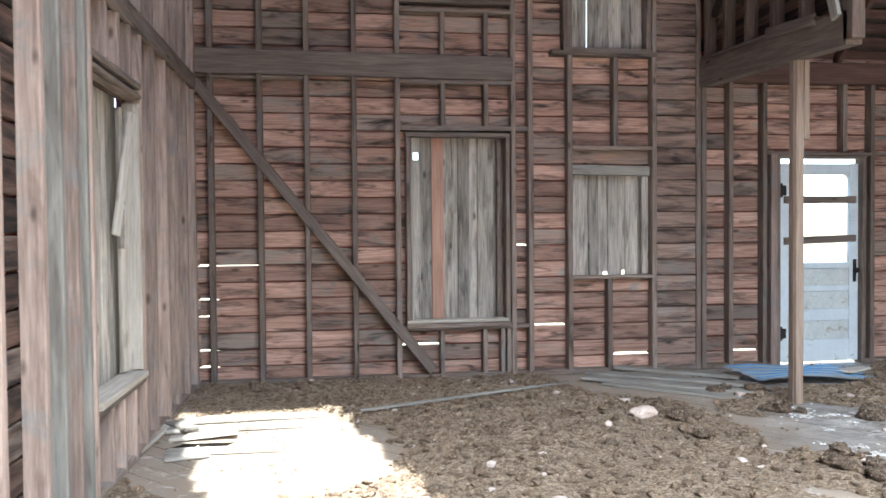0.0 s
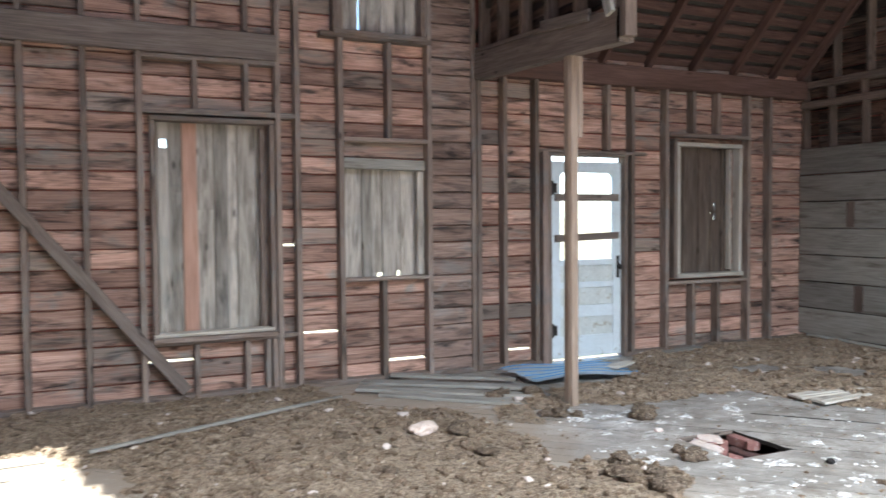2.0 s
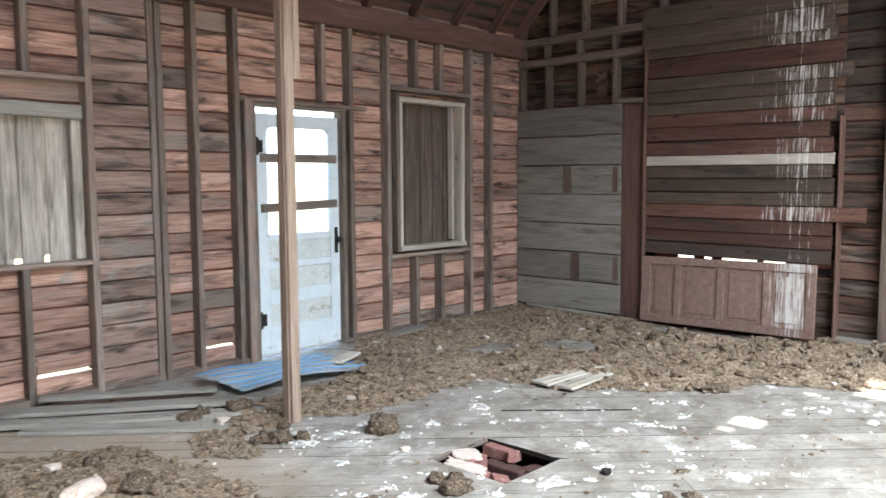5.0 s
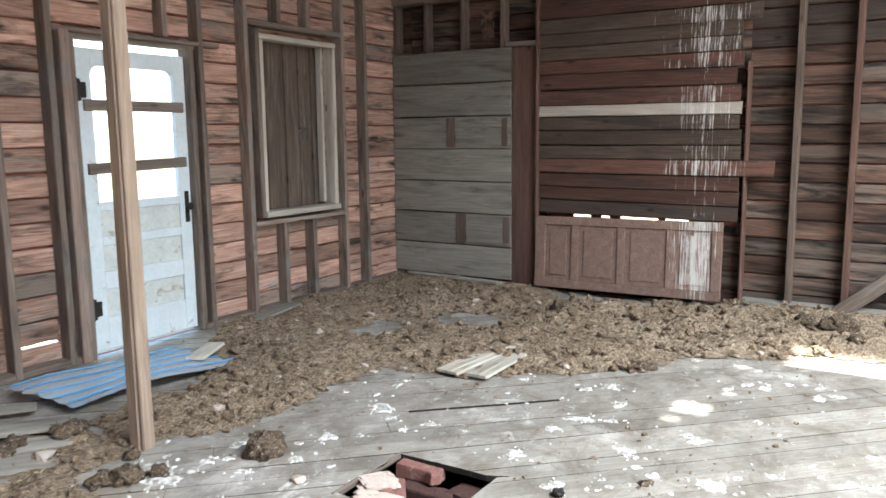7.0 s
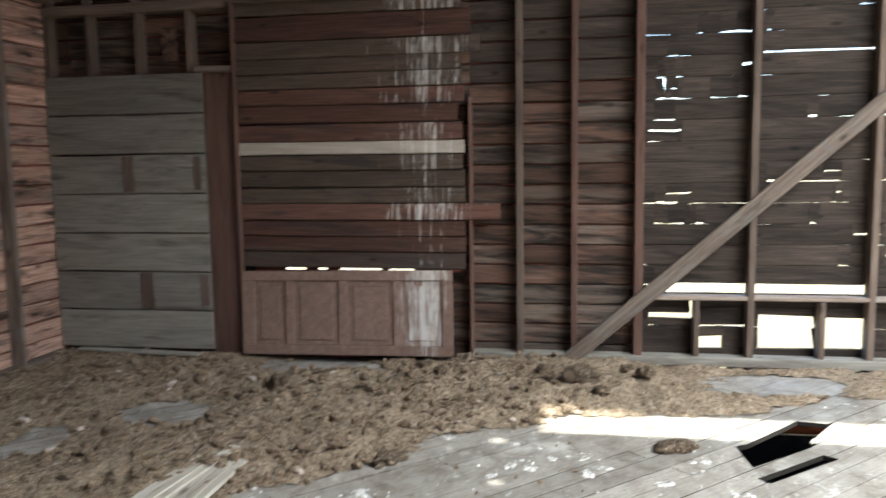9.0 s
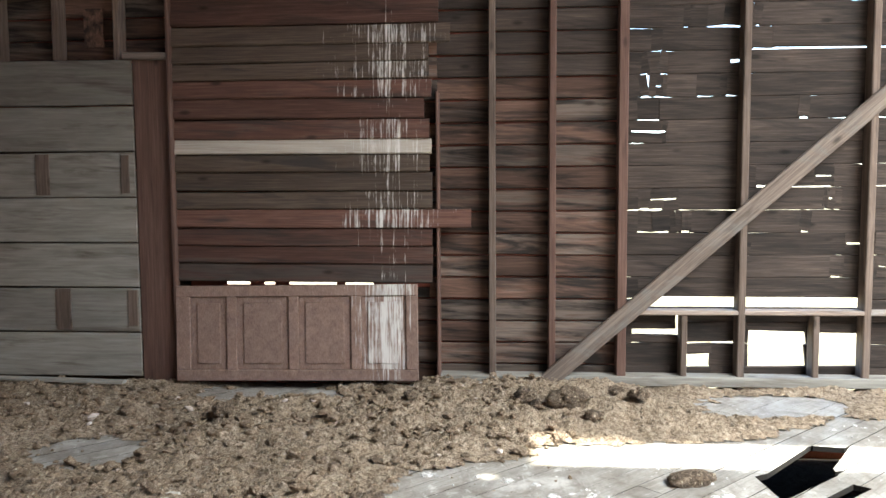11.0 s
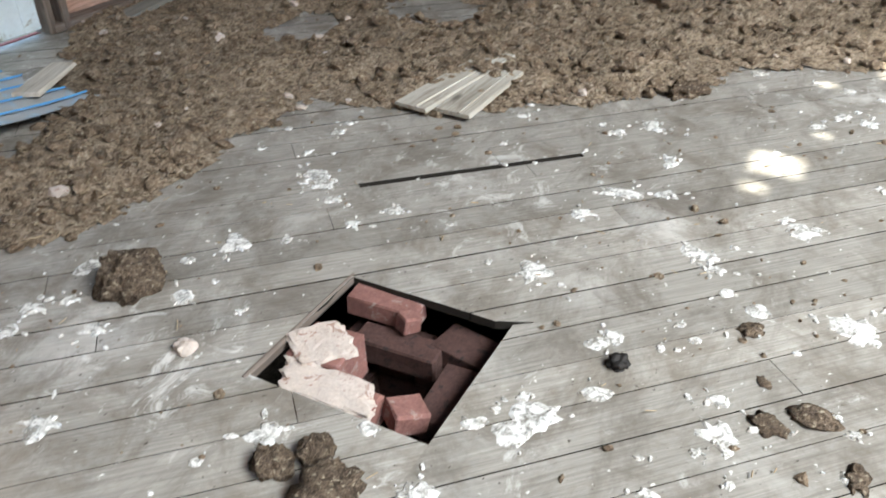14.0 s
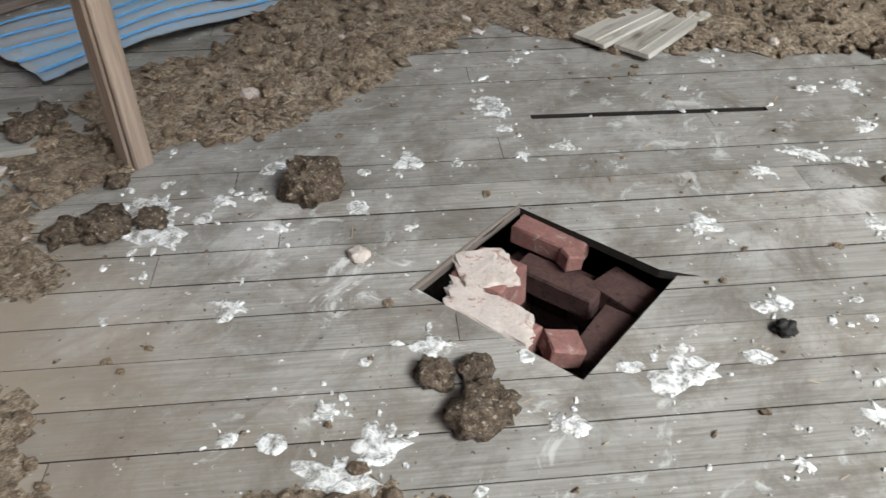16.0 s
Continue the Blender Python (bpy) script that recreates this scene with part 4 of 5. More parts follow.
board("cleat", (4.365, 6.24, 2.08), (4.365, 6.24, 2.70), 0.05, 0.035, (0, -1, 0), M_POST, post)

# ---- roof and ceiling ----
slope = group("roof", "open sloping roof underside with rafters and spaced boards", "roof", "structure")
RN = Vector((0, -1, -1)).normalized()                   # its underside
for x in (4.55, 5.15, 5.75, 6.35, 6.95, 7.55, 8.15, 8.60):
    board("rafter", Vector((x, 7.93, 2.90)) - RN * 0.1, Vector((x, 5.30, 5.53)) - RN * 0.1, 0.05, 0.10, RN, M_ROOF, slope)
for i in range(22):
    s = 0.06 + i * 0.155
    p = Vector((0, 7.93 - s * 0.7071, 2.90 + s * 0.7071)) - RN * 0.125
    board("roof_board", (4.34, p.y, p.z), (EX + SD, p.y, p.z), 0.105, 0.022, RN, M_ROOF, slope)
bm = bmesh.new()
a, b = Vector((0, 8.1, 2.73)) - RN * 0.15, Vector((0, 5.1, 5.73)) - RN * 0.15
up = -RN * 0.03
vs = [bm.verts.new((x, q.y, q.z)) for x in (4.30, EX + SD + 0.1) for q in (a, b, b + up, a + up)]
for f in ((0, 1, 2, 3), (7, 6, 5, 4), (0, 4, 5, 1), (1, 5, 6, 2), (2, 6, 7, 3), (3, 7, 4, 0)):
    bm.faces.new([vs[i] for i in f])
part("shingles", bm, M_SHINGLE, slope)
# openings in the unseen deck, placed to shape sun patches and add bounce light
R_HOLES = [(-0.08 + 0.05 * i + 0.03 * math.sin(i * 2.3), 4.46 - 0.2 * i, 1.12 + 0.045 * i + 0.03 * math.sin(i * 1.7), 4.66 - 0.2 * i) for i in range(12)]
R_HOLES += [(1.0, -3.3, 6.4, 0.80), (7.62, -3.0, 7.98, 1.86), (6.46, 2.06, 6.64, 2.24), (6.30, 2.16, 6.38, 2.24), (7.42, 2.02, 7.48, 2.10), (6.86, 2.0, 6.91, 2.05)]
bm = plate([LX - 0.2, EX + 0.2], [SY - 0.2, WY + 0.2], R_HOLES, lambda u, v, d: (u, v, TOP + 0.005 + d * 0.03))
ceiling = tagged(obj("ceiling", bm, M_ROOF), "unseen dark roof deck, its holes placed to shape the sunlight", "ceiling", kind="structure")

# ---- foundation skirt, added unseen to block light from under the floor ----
bm = bmesh.new()
for lo, hi in (((LX - 0.2, SY - 0.1, -0.5), (LX - 0.15, WY + 0.2, -0.04)), ((EX + 0.16, SY - 0.1, -0.5), (EX + 0.21, WY + 0.2, -0.04)), ((LX - 0.2, WY + 0.2, -0.5), (EX + 0.21, WY + 0.25, -0.04)), ((LX - 0.2, SY - 0.17, -0.5), (EX + 0.21, SY - 0.13, -0.04))):
    box(bm, lo, hi)
tagged(obj("foundation", bm, M_TAR), "low unseen skirt added to keep light out under the floor", "foundation", kind="structure")

# sheet added below the floor, coloured for the shade seen through the holes
bm = bmesh.new()
bmesh.ops.create_grid(bm, x_segments=4, y_segments=4, size=1.0)
bmesh.ops.scale(bm, vec=(4.7, 5.6, 1), verts=bm.verts[:])
soil = tagged(obj("crawl_space_soil", bm, M_HOLE_DARK), "near-black ground sheet that keeps the floor holes dark", "soil", kind="structure")
soil.location = (4.07, 2.2, -0.49)

# ---- unseen south wall, its wide opening added to let daylight in ----
bm = plate([LX - 0.2, EX + 0.2], [-0.45, TOP], [(2.6, 0.0, 6.6, 2.5)], lambda u, v, d: (u, SY - d * 0.12, v))
tagged(obj("wall_south", bm, M_SIDE), "unseen board wall with a wide gap added for daylight", "wall", kind="structure")

# ---- floor: boards laid askew, with two holes ----
floor = group("floor", "worn grey floor boards laid diagonally, spotted with bird lime", "floor", "structure", (4, 3, 0))
FA = radians(-45.5)
FU, FV = Vector((math.cos(FA), math.sin(FA))), Vector((-math.sin(FA), math.cos(FA)))
FW = 0.134
FLOOR_HOLES = [[(7.12, 2.82), (6.83, 2.79), (7.16, 2.42), (7.36, 2.40)], [(7.10, 2.80), (7.20, 2.44), (7.55, 2.21), (7.58, 2.39)], [(6.69, 2.80), (6.64, 2.75), (7.00, 2.34), (7.05, 2.40)], [(5.325, 5.415), (5.90, 4.80), (5.92, 4.82), (5.345, 5.437)], [(-0.42, 5.75), (-0.05, 5.72), (0.02, 5.84), (-0.3, 5.86)], [(4.40, 4.645), (4.865, 4.645), (4.865, 5.145), (4.40, 5.145)], [(4.86, 4.66), (4.91, 4.592), (4.862, 4.70)]]


def clip(poly, p, n):
    """The part of a convex polygon on the side of p that n points away from, and the rest."""
    keep, rest = [], []
    for a, b in zip(poly, poly[1:] + poly[:1]):
        da, db = (a - p).dot(n), (b - p).dot(n)
        (keep if da <= 0 else rest).append(a)
        if da * db < 0:
            q = a + (b - a) * (da / (da - db))
            keep.append(q)
            rest.append(q)
    return keep, rest


def minus(poly, hole):
    """A convex polygon less a convex hole: convex pieces."""
    out, whole = [], poly
    for a, b in zip(hole, hole[1:] + hole[:1]):
        a, b = Vector(a), Vector(b)
        n = Vector((b.y - a.y, a.x - b.x))
        poly, rest = clip(poly, a, n)
        if len(rest) > 2:
            out.append(rest)
        if len(poly) < 3:
            return [whole]
    return out


def uv(u, v):
    return FU * u + FV * v


def floor_piece(bm, poly, drop):
    area = sum(a.x * b.y - a.y * b.x for a, b in zip(poly, poly[1:] + poly[:1])) / 2
    if abs(area) < 0.0006:
        return
    if area < 0:
        poly = poly[::-1]
    c = sum(poly, Vector((0, 0))) / len(poly)
    top = [bm.verts.new((p.x, p.y, -0.003 - drop)) for p in poly]
    rim = [bm.verts.new((p.x, p.y, -0.0045 - drop)) for p in poly]
    low = [bm.verts.new((p.x, p.y, -0.03 - drop)) for p in poly]
    bm.faces.new(top)
    bm.faces.new(low[::-1])
    k = len(poly)
    for i in range(k):
        j = (i + 1) % k
        bm.faces.new((rim[i], rim[j], top[j], top[i])).material_index = 1
        bm.faces.new((low[i], low[j], rim[j], rim[i])).material_index = 1


v_lo, v_hi = -6.0, 13.5
far = bmesh.new()
rows = int((v_hi - v_lo) / FW)
for r in range(rows):
    v0 = 6.545 - FW * 90 + r * FW
    g = rng.choice((0.0012, 0.002, 0.003, 0.0045))
    u = -14.0 + rng.uniform(0, 3)
    while u < 14:
        u1 = u + rng.uniform(2.6, 4.8)
        drop = rng.uniform(0, 0.0015)
        segs = [(u, u1)]
        quads = []
        for a, b in segs:
            va, vb = v0 + g / 2, v0 + FW - g / 2
            poly = [uv(a + 0.001, va), uv(b - 0.001, va), uv(b - 0.001, vb), uv(a + 0.001, vb)]
            for p, n in (((LX - SD, 0), (-1, 0)), ((EX + SD, 0), (1, 0)), ((0, SY), (0, -1)), ((0, WY + SD), (0, 1))):
                poly = clip(poly, Vector(p), Vector(n))[0] if len(poly) > 2 else poly
            if len(poly) > 2:
                quads.append(poly)
        for h in FLOOR_HOLES:
            quads = [q for poly in quads for q in minus(poly, h)]
        for poly in quads:
            c = sum(poly, Vector((0, 0))) / len(poly)
            near = 3.2 < c.x < 7.8 and 2.0 < c.y < 6.4
            if near:
                bm = bmesh.new()
                floor_piece(bm, [q - Vector((4, 3)) for q in poly], drop)
                if len(bm.faces):
                    part("floor_board", bm, M_FLOOR, floor).data.materials.append(M_GRIME)
                else:
                    bm.free()
            else:
                floor_piece(far, [q - Vector((4, 3)) for q in poly], drop)
        u = u1
far_boards = tagged(part("far_floor_boards", far, M_FLOOR, floor), kind="stuff")
far_boards.data.materials.append(M_GRIME)
for x in (0.4, 2.0, 3.6, 5.2, 6.3, 8.2):
    board("joist", (x, SY + 0.1, -0.22), (x, WY, -0.22), 0.05, 0.18, (0, 0, 1), M_BEAM, floor)

# ---- dung and earth over the floor ----
BEDS = [
    [(-0.62, 0.2), (1.5, 0.2), (1.9, 4.3), (2.35, 5.15), (2.8, 5.55), (3.35, 6.0), (3.05, 6.5), (2.75, 7.2), (2.7, 7.86), (-0.62, 7.86)],
    [(3.12, 4.4), (3.25, 5.0), (3.6, 5.12), (3.85, 4.95), (3.95, 4.55), (3.5, 4.15)],
    [(4.32, 6.30), (4.92, 5.98), (5.57, 5.97), (5.88, 6.1), (6.0, 5.62), (6.22, 5.15), (6.62, 4.6), (7.06, 4.52), (7.31, 3.98), (7.55, 3.35), (7.70, 2.6), (8.1, 2.0), (8.3, 1.0), (8.76, 1.0), (8.76, 7.86), (6.1, 7.86), (5.5, 7.2), (4.9, 6.75), (4.35, 6.75)],
    [(3.75, 5.75), (3.95, 6.15), (4.25, 6.2), (4.28, 6.75), (3.95, 6.9), (3.75, 6.5), (3.5, 6.1)],
    [(1.4, 0.2), (3.0, 3.2), (3.25, 4.4), (3.45, 5.2), (3.6, 5.9), (3.3, 6.6), (2.7, 6.9), (1.4, 6.0)],
]
BARE = [(6.68, 6.60, 0.22, 0.13), (7.28, 6.18, 0.27, 0.24), (8.42, 5.5, 0.20, 0.55), (0.25, 5.55, 0.85, 1.0), (-0.2, 6.35, 0.35, 0.2), (5.85, 5.35, 0.3, 0.2), (4.95, 7.2, 0.6, 0.35), (8.3, 2.3, 0.25, 0.45)]
DEPTH = [0.05, 0.025, 0.075, 0.045, 0.009]


def inside_by(p, poly):
    """How far p lies inside a polygon; below nought outside."""
    best, odd = 9.0, False
    for a, b in zip(poly, poly[1:] + poly[:1]):
        dx, dy = b[0] - a[0], b[1] - a[1]
        k = max(0.0, min(1.0, ((p[0] - a[0]) * dx + (p[1] - a[1]) * dy) / (dx * dx + dy * dy)))
        best = min(best, math.hypot(p[0] - a[0] - k * dx, p[1] - a[1] - k * dy))
        if (a[1] > p[1]) != (b[1] > p[1]) and p[0] < a[0] + (p[1] - a[1]) * dx / dy:
            odd = not odd
    return best if odd else -best


def cell(x, y):
    return noise.noise((x * 70.0, y * 70.0, 3.0))


def bed_height(x, y):
    e = noise.noise((x * 3.1, y * 3.1, 0.3)) * 0.13 + noise.noise((x * 9.0, y * 9.0, 4.3)) * 0.06 + noise.noise((x * 24.0, y * 24.0, 1.3)) * 0.03
    best = -1.0
    for poly, dep in zip(BEDS, DEPTH):
        d = inside_by((x, y), poly) + e
        for cx, cy, rx, ry in BARE:
            d = min(d, (math.hypot((x - cx) / rx, (y - cy) / ry) - 1.0) * min(rx, ry) + e)
        if d <= 0:
            continue
        rise = min(1.0, d / 0.26)
        lump = noise.noise((x * 2.3, y * 2.3, 9.0)) * 0.5 + noise.noise((x * 7.5, y * 7.5, 2.0)) * 0.34 + noise.noise((x * 17.0, y * 17.0, 5.0)) * 0.26 + noise.noise((x * 38.0, y * 38.0, 7.0)) * 0.32 + cell(x, y) * 0.12
        h = dep * rise * (0.75 + lump)
        if x > 6.6 and 2.0 < y < 5.6:
            h += 0.055 * rise * max(0.0, 1.0 - abs(x - 8.0) / 1.1) * (0.8 + lump)
        best = max(best, h)
    return best


def bed(name, x0, x1, y0, y1, step, label):
    nx, ny = int((x1 - x0) / step), int((y1 - y0) / step)
    idx, verts, faces = {}, [], []
    for j in range(ny + 1):
        for i in range(nx + 1):
            x, y = x0 + i * step, y0 + j * step
            h = bed_height(x, y)
            if h > -0.5:
                idx[(i, j)] = len(verts)
                verts.append((x, y, max(h, 0.0005) - 0.003))
    for (i, j) in idx:
        q = [(i, j), (i + 1, j), (i + 1, j + 1), (i, j + 1)]
        if all(k in idx for k in q):
            faces.append([idx[k] for k in q])
    me = bpy.data.meshes.new(name)
    me.from_pydata(verts, [], faces)
    me.materials.append(M_DIRT)
    for p in me.polygons:
        p.use_smooth = True
    return tagged(new(name, me), label, "dung bed", kind="stuff")


bed("dung_bed", LX - SD, 3.97, 3.4, 7.86, 0.022, "dry brown dung and straw strewn over the floor")
bed("dung_bed", 3.97, EX + SD, 1.0, 7.86, 0.022, "deep dry brown dung and straw along the walls")


def clod_mesh(bm, c, r, seed, squash=0.7, sub=2, rough=0.35, detail=3.0, boxy=0.0):
    m = pose(c[0], c[1], c[2], 0, 0, (seed * 57) % 360)
    got = bmesh.ops.create_icosphere(bm, subdivisions=sub, radius=1.0)["verts"]
    for v in got:
        d = v.co.normalized()
        k = 1.0 + rough * noise.noise(d * detail * 0.55 + Vector((seed * 3.7, 0, 0))) * 1.5 + rough * 0.55 * noise.noise(d * detail * 1.7 + Vector((0, seed * 1.9, 0))) + rough * 0.42 * noise.noise(d * detail * 4.1 + Vector((0, 0, seed))) + rough * 0.3 * noise.noise(d * detail * 9.0 + Vector((seed, 0, 0)))
        if boxy:
            d = d * (1 - boxy) + d / max(abs(d.x), abs(d.y), abs(d.z)) * boxy * 0.8
        q = d * k * r
        q.z = max(q.z * squash, -r * squash * 0.55)
        v.co = m @ (q + Vector((0, 0, r * squash * 0.5)))


def lone(name, label, category, c, r, seed, mat, squash=0.7, rough=0.35, stretch=(1, 1), turn=0.0, sub=4, detail=3.0):
    bm = bmesh.new()
    clod_mesh(bm, (0, 0, 0), r, seed, squash, sub, rough, detail)
    bmesh.ops.transform(bm, matrix=pose(0, 0, 0, 0, 0, turn) @ Matrix.Diagonal((*stretch, 1, 1)), verts=bm.verts[:])
    low = min(v.co.z for v in bm.verts)
    for f in bm.faces:
        f.smooth = True
    ob = tagged(obj(name, bm, mat), label, category, "dung clods on the floor" if name == "dung_clod" else "")
    ob.location = (c[0], c[1], c[2] - low - 0.004)
    return ob


# loose crumbs and small clods on and round the beds
crumbs = bmesh.new()
cr = random.Random(3)
made = 0
verts, faces = [], []
base = bmesh.new()
bmesh.ops.create_icosphere(base, subdivisions=1, radius=1.0)
bv, bf = [v.co.copy() for v in base.verts], [[v.index for v in f.verts] for f in base.faces]
base.free()
crumbs.free()
while made < 26000:
    x, y = cr.uniform(LX, 8.6), cr.uniform(3.6, 7.8)
    h = bed_height(x, y)
    if h < 0.0 and cr.random() > 0.035:
        continue
    if abs(x - 4.65) < 0.32 and abs(y - 4.9) < 0.32:
        continue
    r = 0.003 + 0.038 * cr.random() ** 7.0 if h > 0 else 0.004 + 0.014 * cr.random() ** 3
    sx, sy, sz, tw = cr.uniform(0.7, 1.5), cr.uniform(0.7, 1.2), cr.uniform(0.4, 0.8), cr.uniform(0, 6.28)
    k = len(verts)
    for v in bv:
        q = v * (r * cr.uniform(0.55, 1.25))
        q = Vector((q.x * sx, q.y * sy, q.z * sz))
        verts.append((x + q.x * math.cos(tw) - q.y * math.sin(tw), y + q.x * math.sin(tw) + q.y * math.cos(tw), max(h, 0.0) + q.z + r * sz * 0.5 - 0.004))
    faces += [[k + i for i in f] for f in bf]
    made += 1
me = bpy.data.meshes.new("crumbs")
me.from_pydata(verts, [], faces)
me.materials.append(M_CRUMB)
me.materials.append(M_MORTAR)
for p in me.polygons:                                   # now and then a pale chip of plaster
    if (p.index // len(bf)) % 47 == 0:
        p.material_index = 1
tagged(new("dung_crumbs", me), "small dry brown dung crumbs strewn about", "dung crumbs", kind="stuff")

# broken straw strewn over the beds
M_STRAW = plain("dry_straw", (0.36, 0.285, 0.19), 0.8, 0.4, 40.0)
sr = random.Random(21)
verts, faces = [], []
made = 0
while made < 9000:
    x, y = sr.uniform(LX, 8.6), sr.uniform(3.6, 7.8)
    h = bed_height(x, y)
    if h < 0.004 and sr.random() > 0.02 or abs(x - 4.65) < 0.35 and abs(y - 4.9) < 0.35:
        continue
    half, wid, tw, up = sr.uniform(0.005, 0.010) + 0.012 * sr.random() ** 4, sr.uniform(0.001, 0.002), sr.uniform(0, math.pi), sr.uniform(-0.35, 0.35)
    d, e, z = Vector((math.cos(tw), math.sin(tw), up)) * half, Vector((-math.sin(tw), math.cos(tw), 0)) * wid, max(h, 0) + 0.004
    c, k = Vector((x, y, z)), len(verts)
    for p in (c - d - e, c - d + e, c - d + Vector((0, 0, wid * 1.6)), c + d - e, c + d + e, c + d + Vector((0, 0, wid * 1.6))):
        verts.append(p)
    faces += [(k, k + 3, k + 5, k + 2), (k + 1, k + 2, k + 5, k + 4), (k, k + 1, k + 4, k + 3), (k, k + 2, k + 1), (k + 3, k + 4, k + 5)]
    made += 1
me = bpy.data.meshes.new("straw")
me.from_pydata(verts, [], faces)
me.materials.append(M_STRAW)
tagged(new("straw", me), "short dry straw bits scattered over the dung", "straw", kind="stuff")

# ---- loose things on the floor ----
lone("rock", "pale broken stone lying on the dirt", "stone", (2.91, 5.94, max(bed_height(2.91, 5.94), 0)), 0.085, 4, M_STONE, 0.6, 0.22, (1.45, 0.9), 30, detail=2.0)
lone("dung_clod", "round dark dry dung clod on the floor boards", "dung clod", (4.535, 5.67, 0), 0.085, 11, M_CLOD, 0.85, 0.3)
lone("dung_clod", "dark dry dung clod beside the floor hole", "dung clod", (4.175, 4.76, 0), 0.074, 21, M_CLOD, 0.6, 0.26, (1.1, 0.85), -20)
lone("dung_clod", "dark dry dung clod beside the floor hole", "dung clod", (4.26, 4.85, 0), 0.042, 23, M_CLOD, 0.7, 0.28)
lone("dung_clod", "dark dry dung clod beside the floor hole", "dung clod", (4.19, 4.91, 0), 0.044, 27, M_CLOD, 0.7, 0.28)
for x, y, r, seed in ((4.80, 3.99, 0.042, 51), (4.87, 3.90, 0.05, 52), (5.13, 4.08, 0.036, 53), (4.72, 3.80, 0.035, 54), (4.94, 4.02, 0.02, 55)):
    lone("dung_clod", "flat crumbled dung clod trodden on the boards", "dung clod", (x, y, 0), r * 0.8, seed, M_CLOD, 0.25, 0.4, (1.3, 0.9), seed * 40, sub=3)
lone("pebble", "small pale brown pebble on the floor boards", "pebble", (4.40, 5.35, 0), 0.028, 31, M_MORTAR, 0.6, 0.25)
lone("dark_lump", "small black lump on the floor boards", "dung lump", (4.84, 4.35, 0), 0.026, 33, M_IRON, 0.7, 0.4)
lone("stone_block", "brown broken brick lump lying on the sunlit floor", "stone", (7.02, 3.13, 0), 0.075, 37, M_CLOD, 0.5, 0.2, (1.5, 0.8), 110)
lone("dung_clod", "brown dung clod at the edge of the dirt", "dung clod", (6.66, 4.60, 0), 0.06, 41, M_CLOD, 0.6, 0.4, (1.5, 0.8), -40)
lone("dung_clod", "large dung clod on the dirt heap", "dung clod", (7.95, 3.62, 0.08), 0.11, 43, M_CLOD, 0.75, 0.35)
for i in range(34):
    a = random.Random(100 + i)
    spots = [(a.uniform(1.6, 3.2), a.uniform(5.0, 6.6)), (a.uniform(3.7, 4.3), a.uniform(5.9, 6.8)), (a.uniform(3.2, 3.9), a.uniform(4.4, 5.0)), (a.uniform(7.6, 8.5), a.uniform(3.0, 5.6))]
    x, y = spots[i % 4]
    h = bed_height(x, y)
    lone("dung_clod", "dry brown dung clod among the dirt", "dung clod", (x, y, max(h, 0)), a.uniform(0.035, 0.075), 60 + i, M_CLOD, 0.65, 0.4, sub=3).scale = (1, 1, 1)

# the blue sheet of metal at the door
sheet = group("metal_sheet", "bent blue ribbed metal sheet lying before the door", "metal sheet", at=(4.8, 7.2, 0.03))
bm = bmesh.new()
SO, SU, SV = Vector((4.33, 7.50, 0)), Vector((1.06, -0.10, 0)), Vector((0.05, -0.60, 0))
nx, ny = 36, 14


def sheet_z(i, j):
    u, v = i / nx, j / ny
    return 0.022 + 0.018 * math.sin(u * 3.0 + 0.4) + 0.012 * math.sin(u * 7 + v * 5) + 0.014 * max(0.0, 1 - abs(((v * 5) % 1.0) - 0.5) * 7)


for layer in (0, 1):
    for j in range(ny + 1):
        for i in range(nx + 1):
            rag = 0.05 * noise.noise((i * 0.5, j * 0.7, 3)) if i in (0, nx) or j in (0, ny) else 0
            p = SO + SU * (i / nx + rag) + SV * (j / ny + rag * 0.6)
            bm.verts.new((p.x - 4.8, p.y - 7.2, sheet_z(i, j) - 0.002 * layer))
bm.verts.ensure_lookup_table()
w = nx + 1
for j in range(ny):
    for i in range(nx):
        q = [j * w + i, j * w + i + 1, (j + 1) * w + i + 1, (j + 1) * w + i]
        f = bm.faces.new([bm.verts[k] for k in q])
        f.smooth = True
        bm.faces.new([bm.verts[k + w * (ny + 1)] for k in q[::-1]])
sh = part("sheet", bm, M_BLUE, sheet)
for j in (0.1, 0.3, 0.5, 0.7, 0.9):
    bm = bmesh.new()
    prev = None
    for i in range(0, nx + 1):
        p = SO + SU * (i / nx) + SV * j
        z = sheet_z(i, j * ny) + 0.004
        d = SV.normalized() * 0.009
        ring = [bm.verts.new((p.x - 4.8 + k * d.x, p.y - 7.2 + k * d.y, z + (0.003 if k == 0 else -0.003))) for k in (-1, 0, 1)]
        if prev:
            for k in (0, 1):
                bm.faces.new((prev[k], prev[k + 1], ring[k + 1], ring[k]))
        prev = ring
    part("rib", bm, M_BLUELINE, sheet, "bright blue painted rib")


def loose(name, label, a, b, width, thick, mat, category="board", tip=(0, 0, 1)):
    ob = board(name, a, b, width, thick, tip, mat, wobble=0.006)
    return tagged(ob, label, category, {"loose_plank": "loose planks by the north wall", "broken_board": "broken boards by the west wall"}.get(name, ""))


# the pair of pale siding scraps
scrap = group("siding_scrap", "two pale grey siding boards still joined, lying on the floor", "boards", at=(6.15, 5.45, 0))
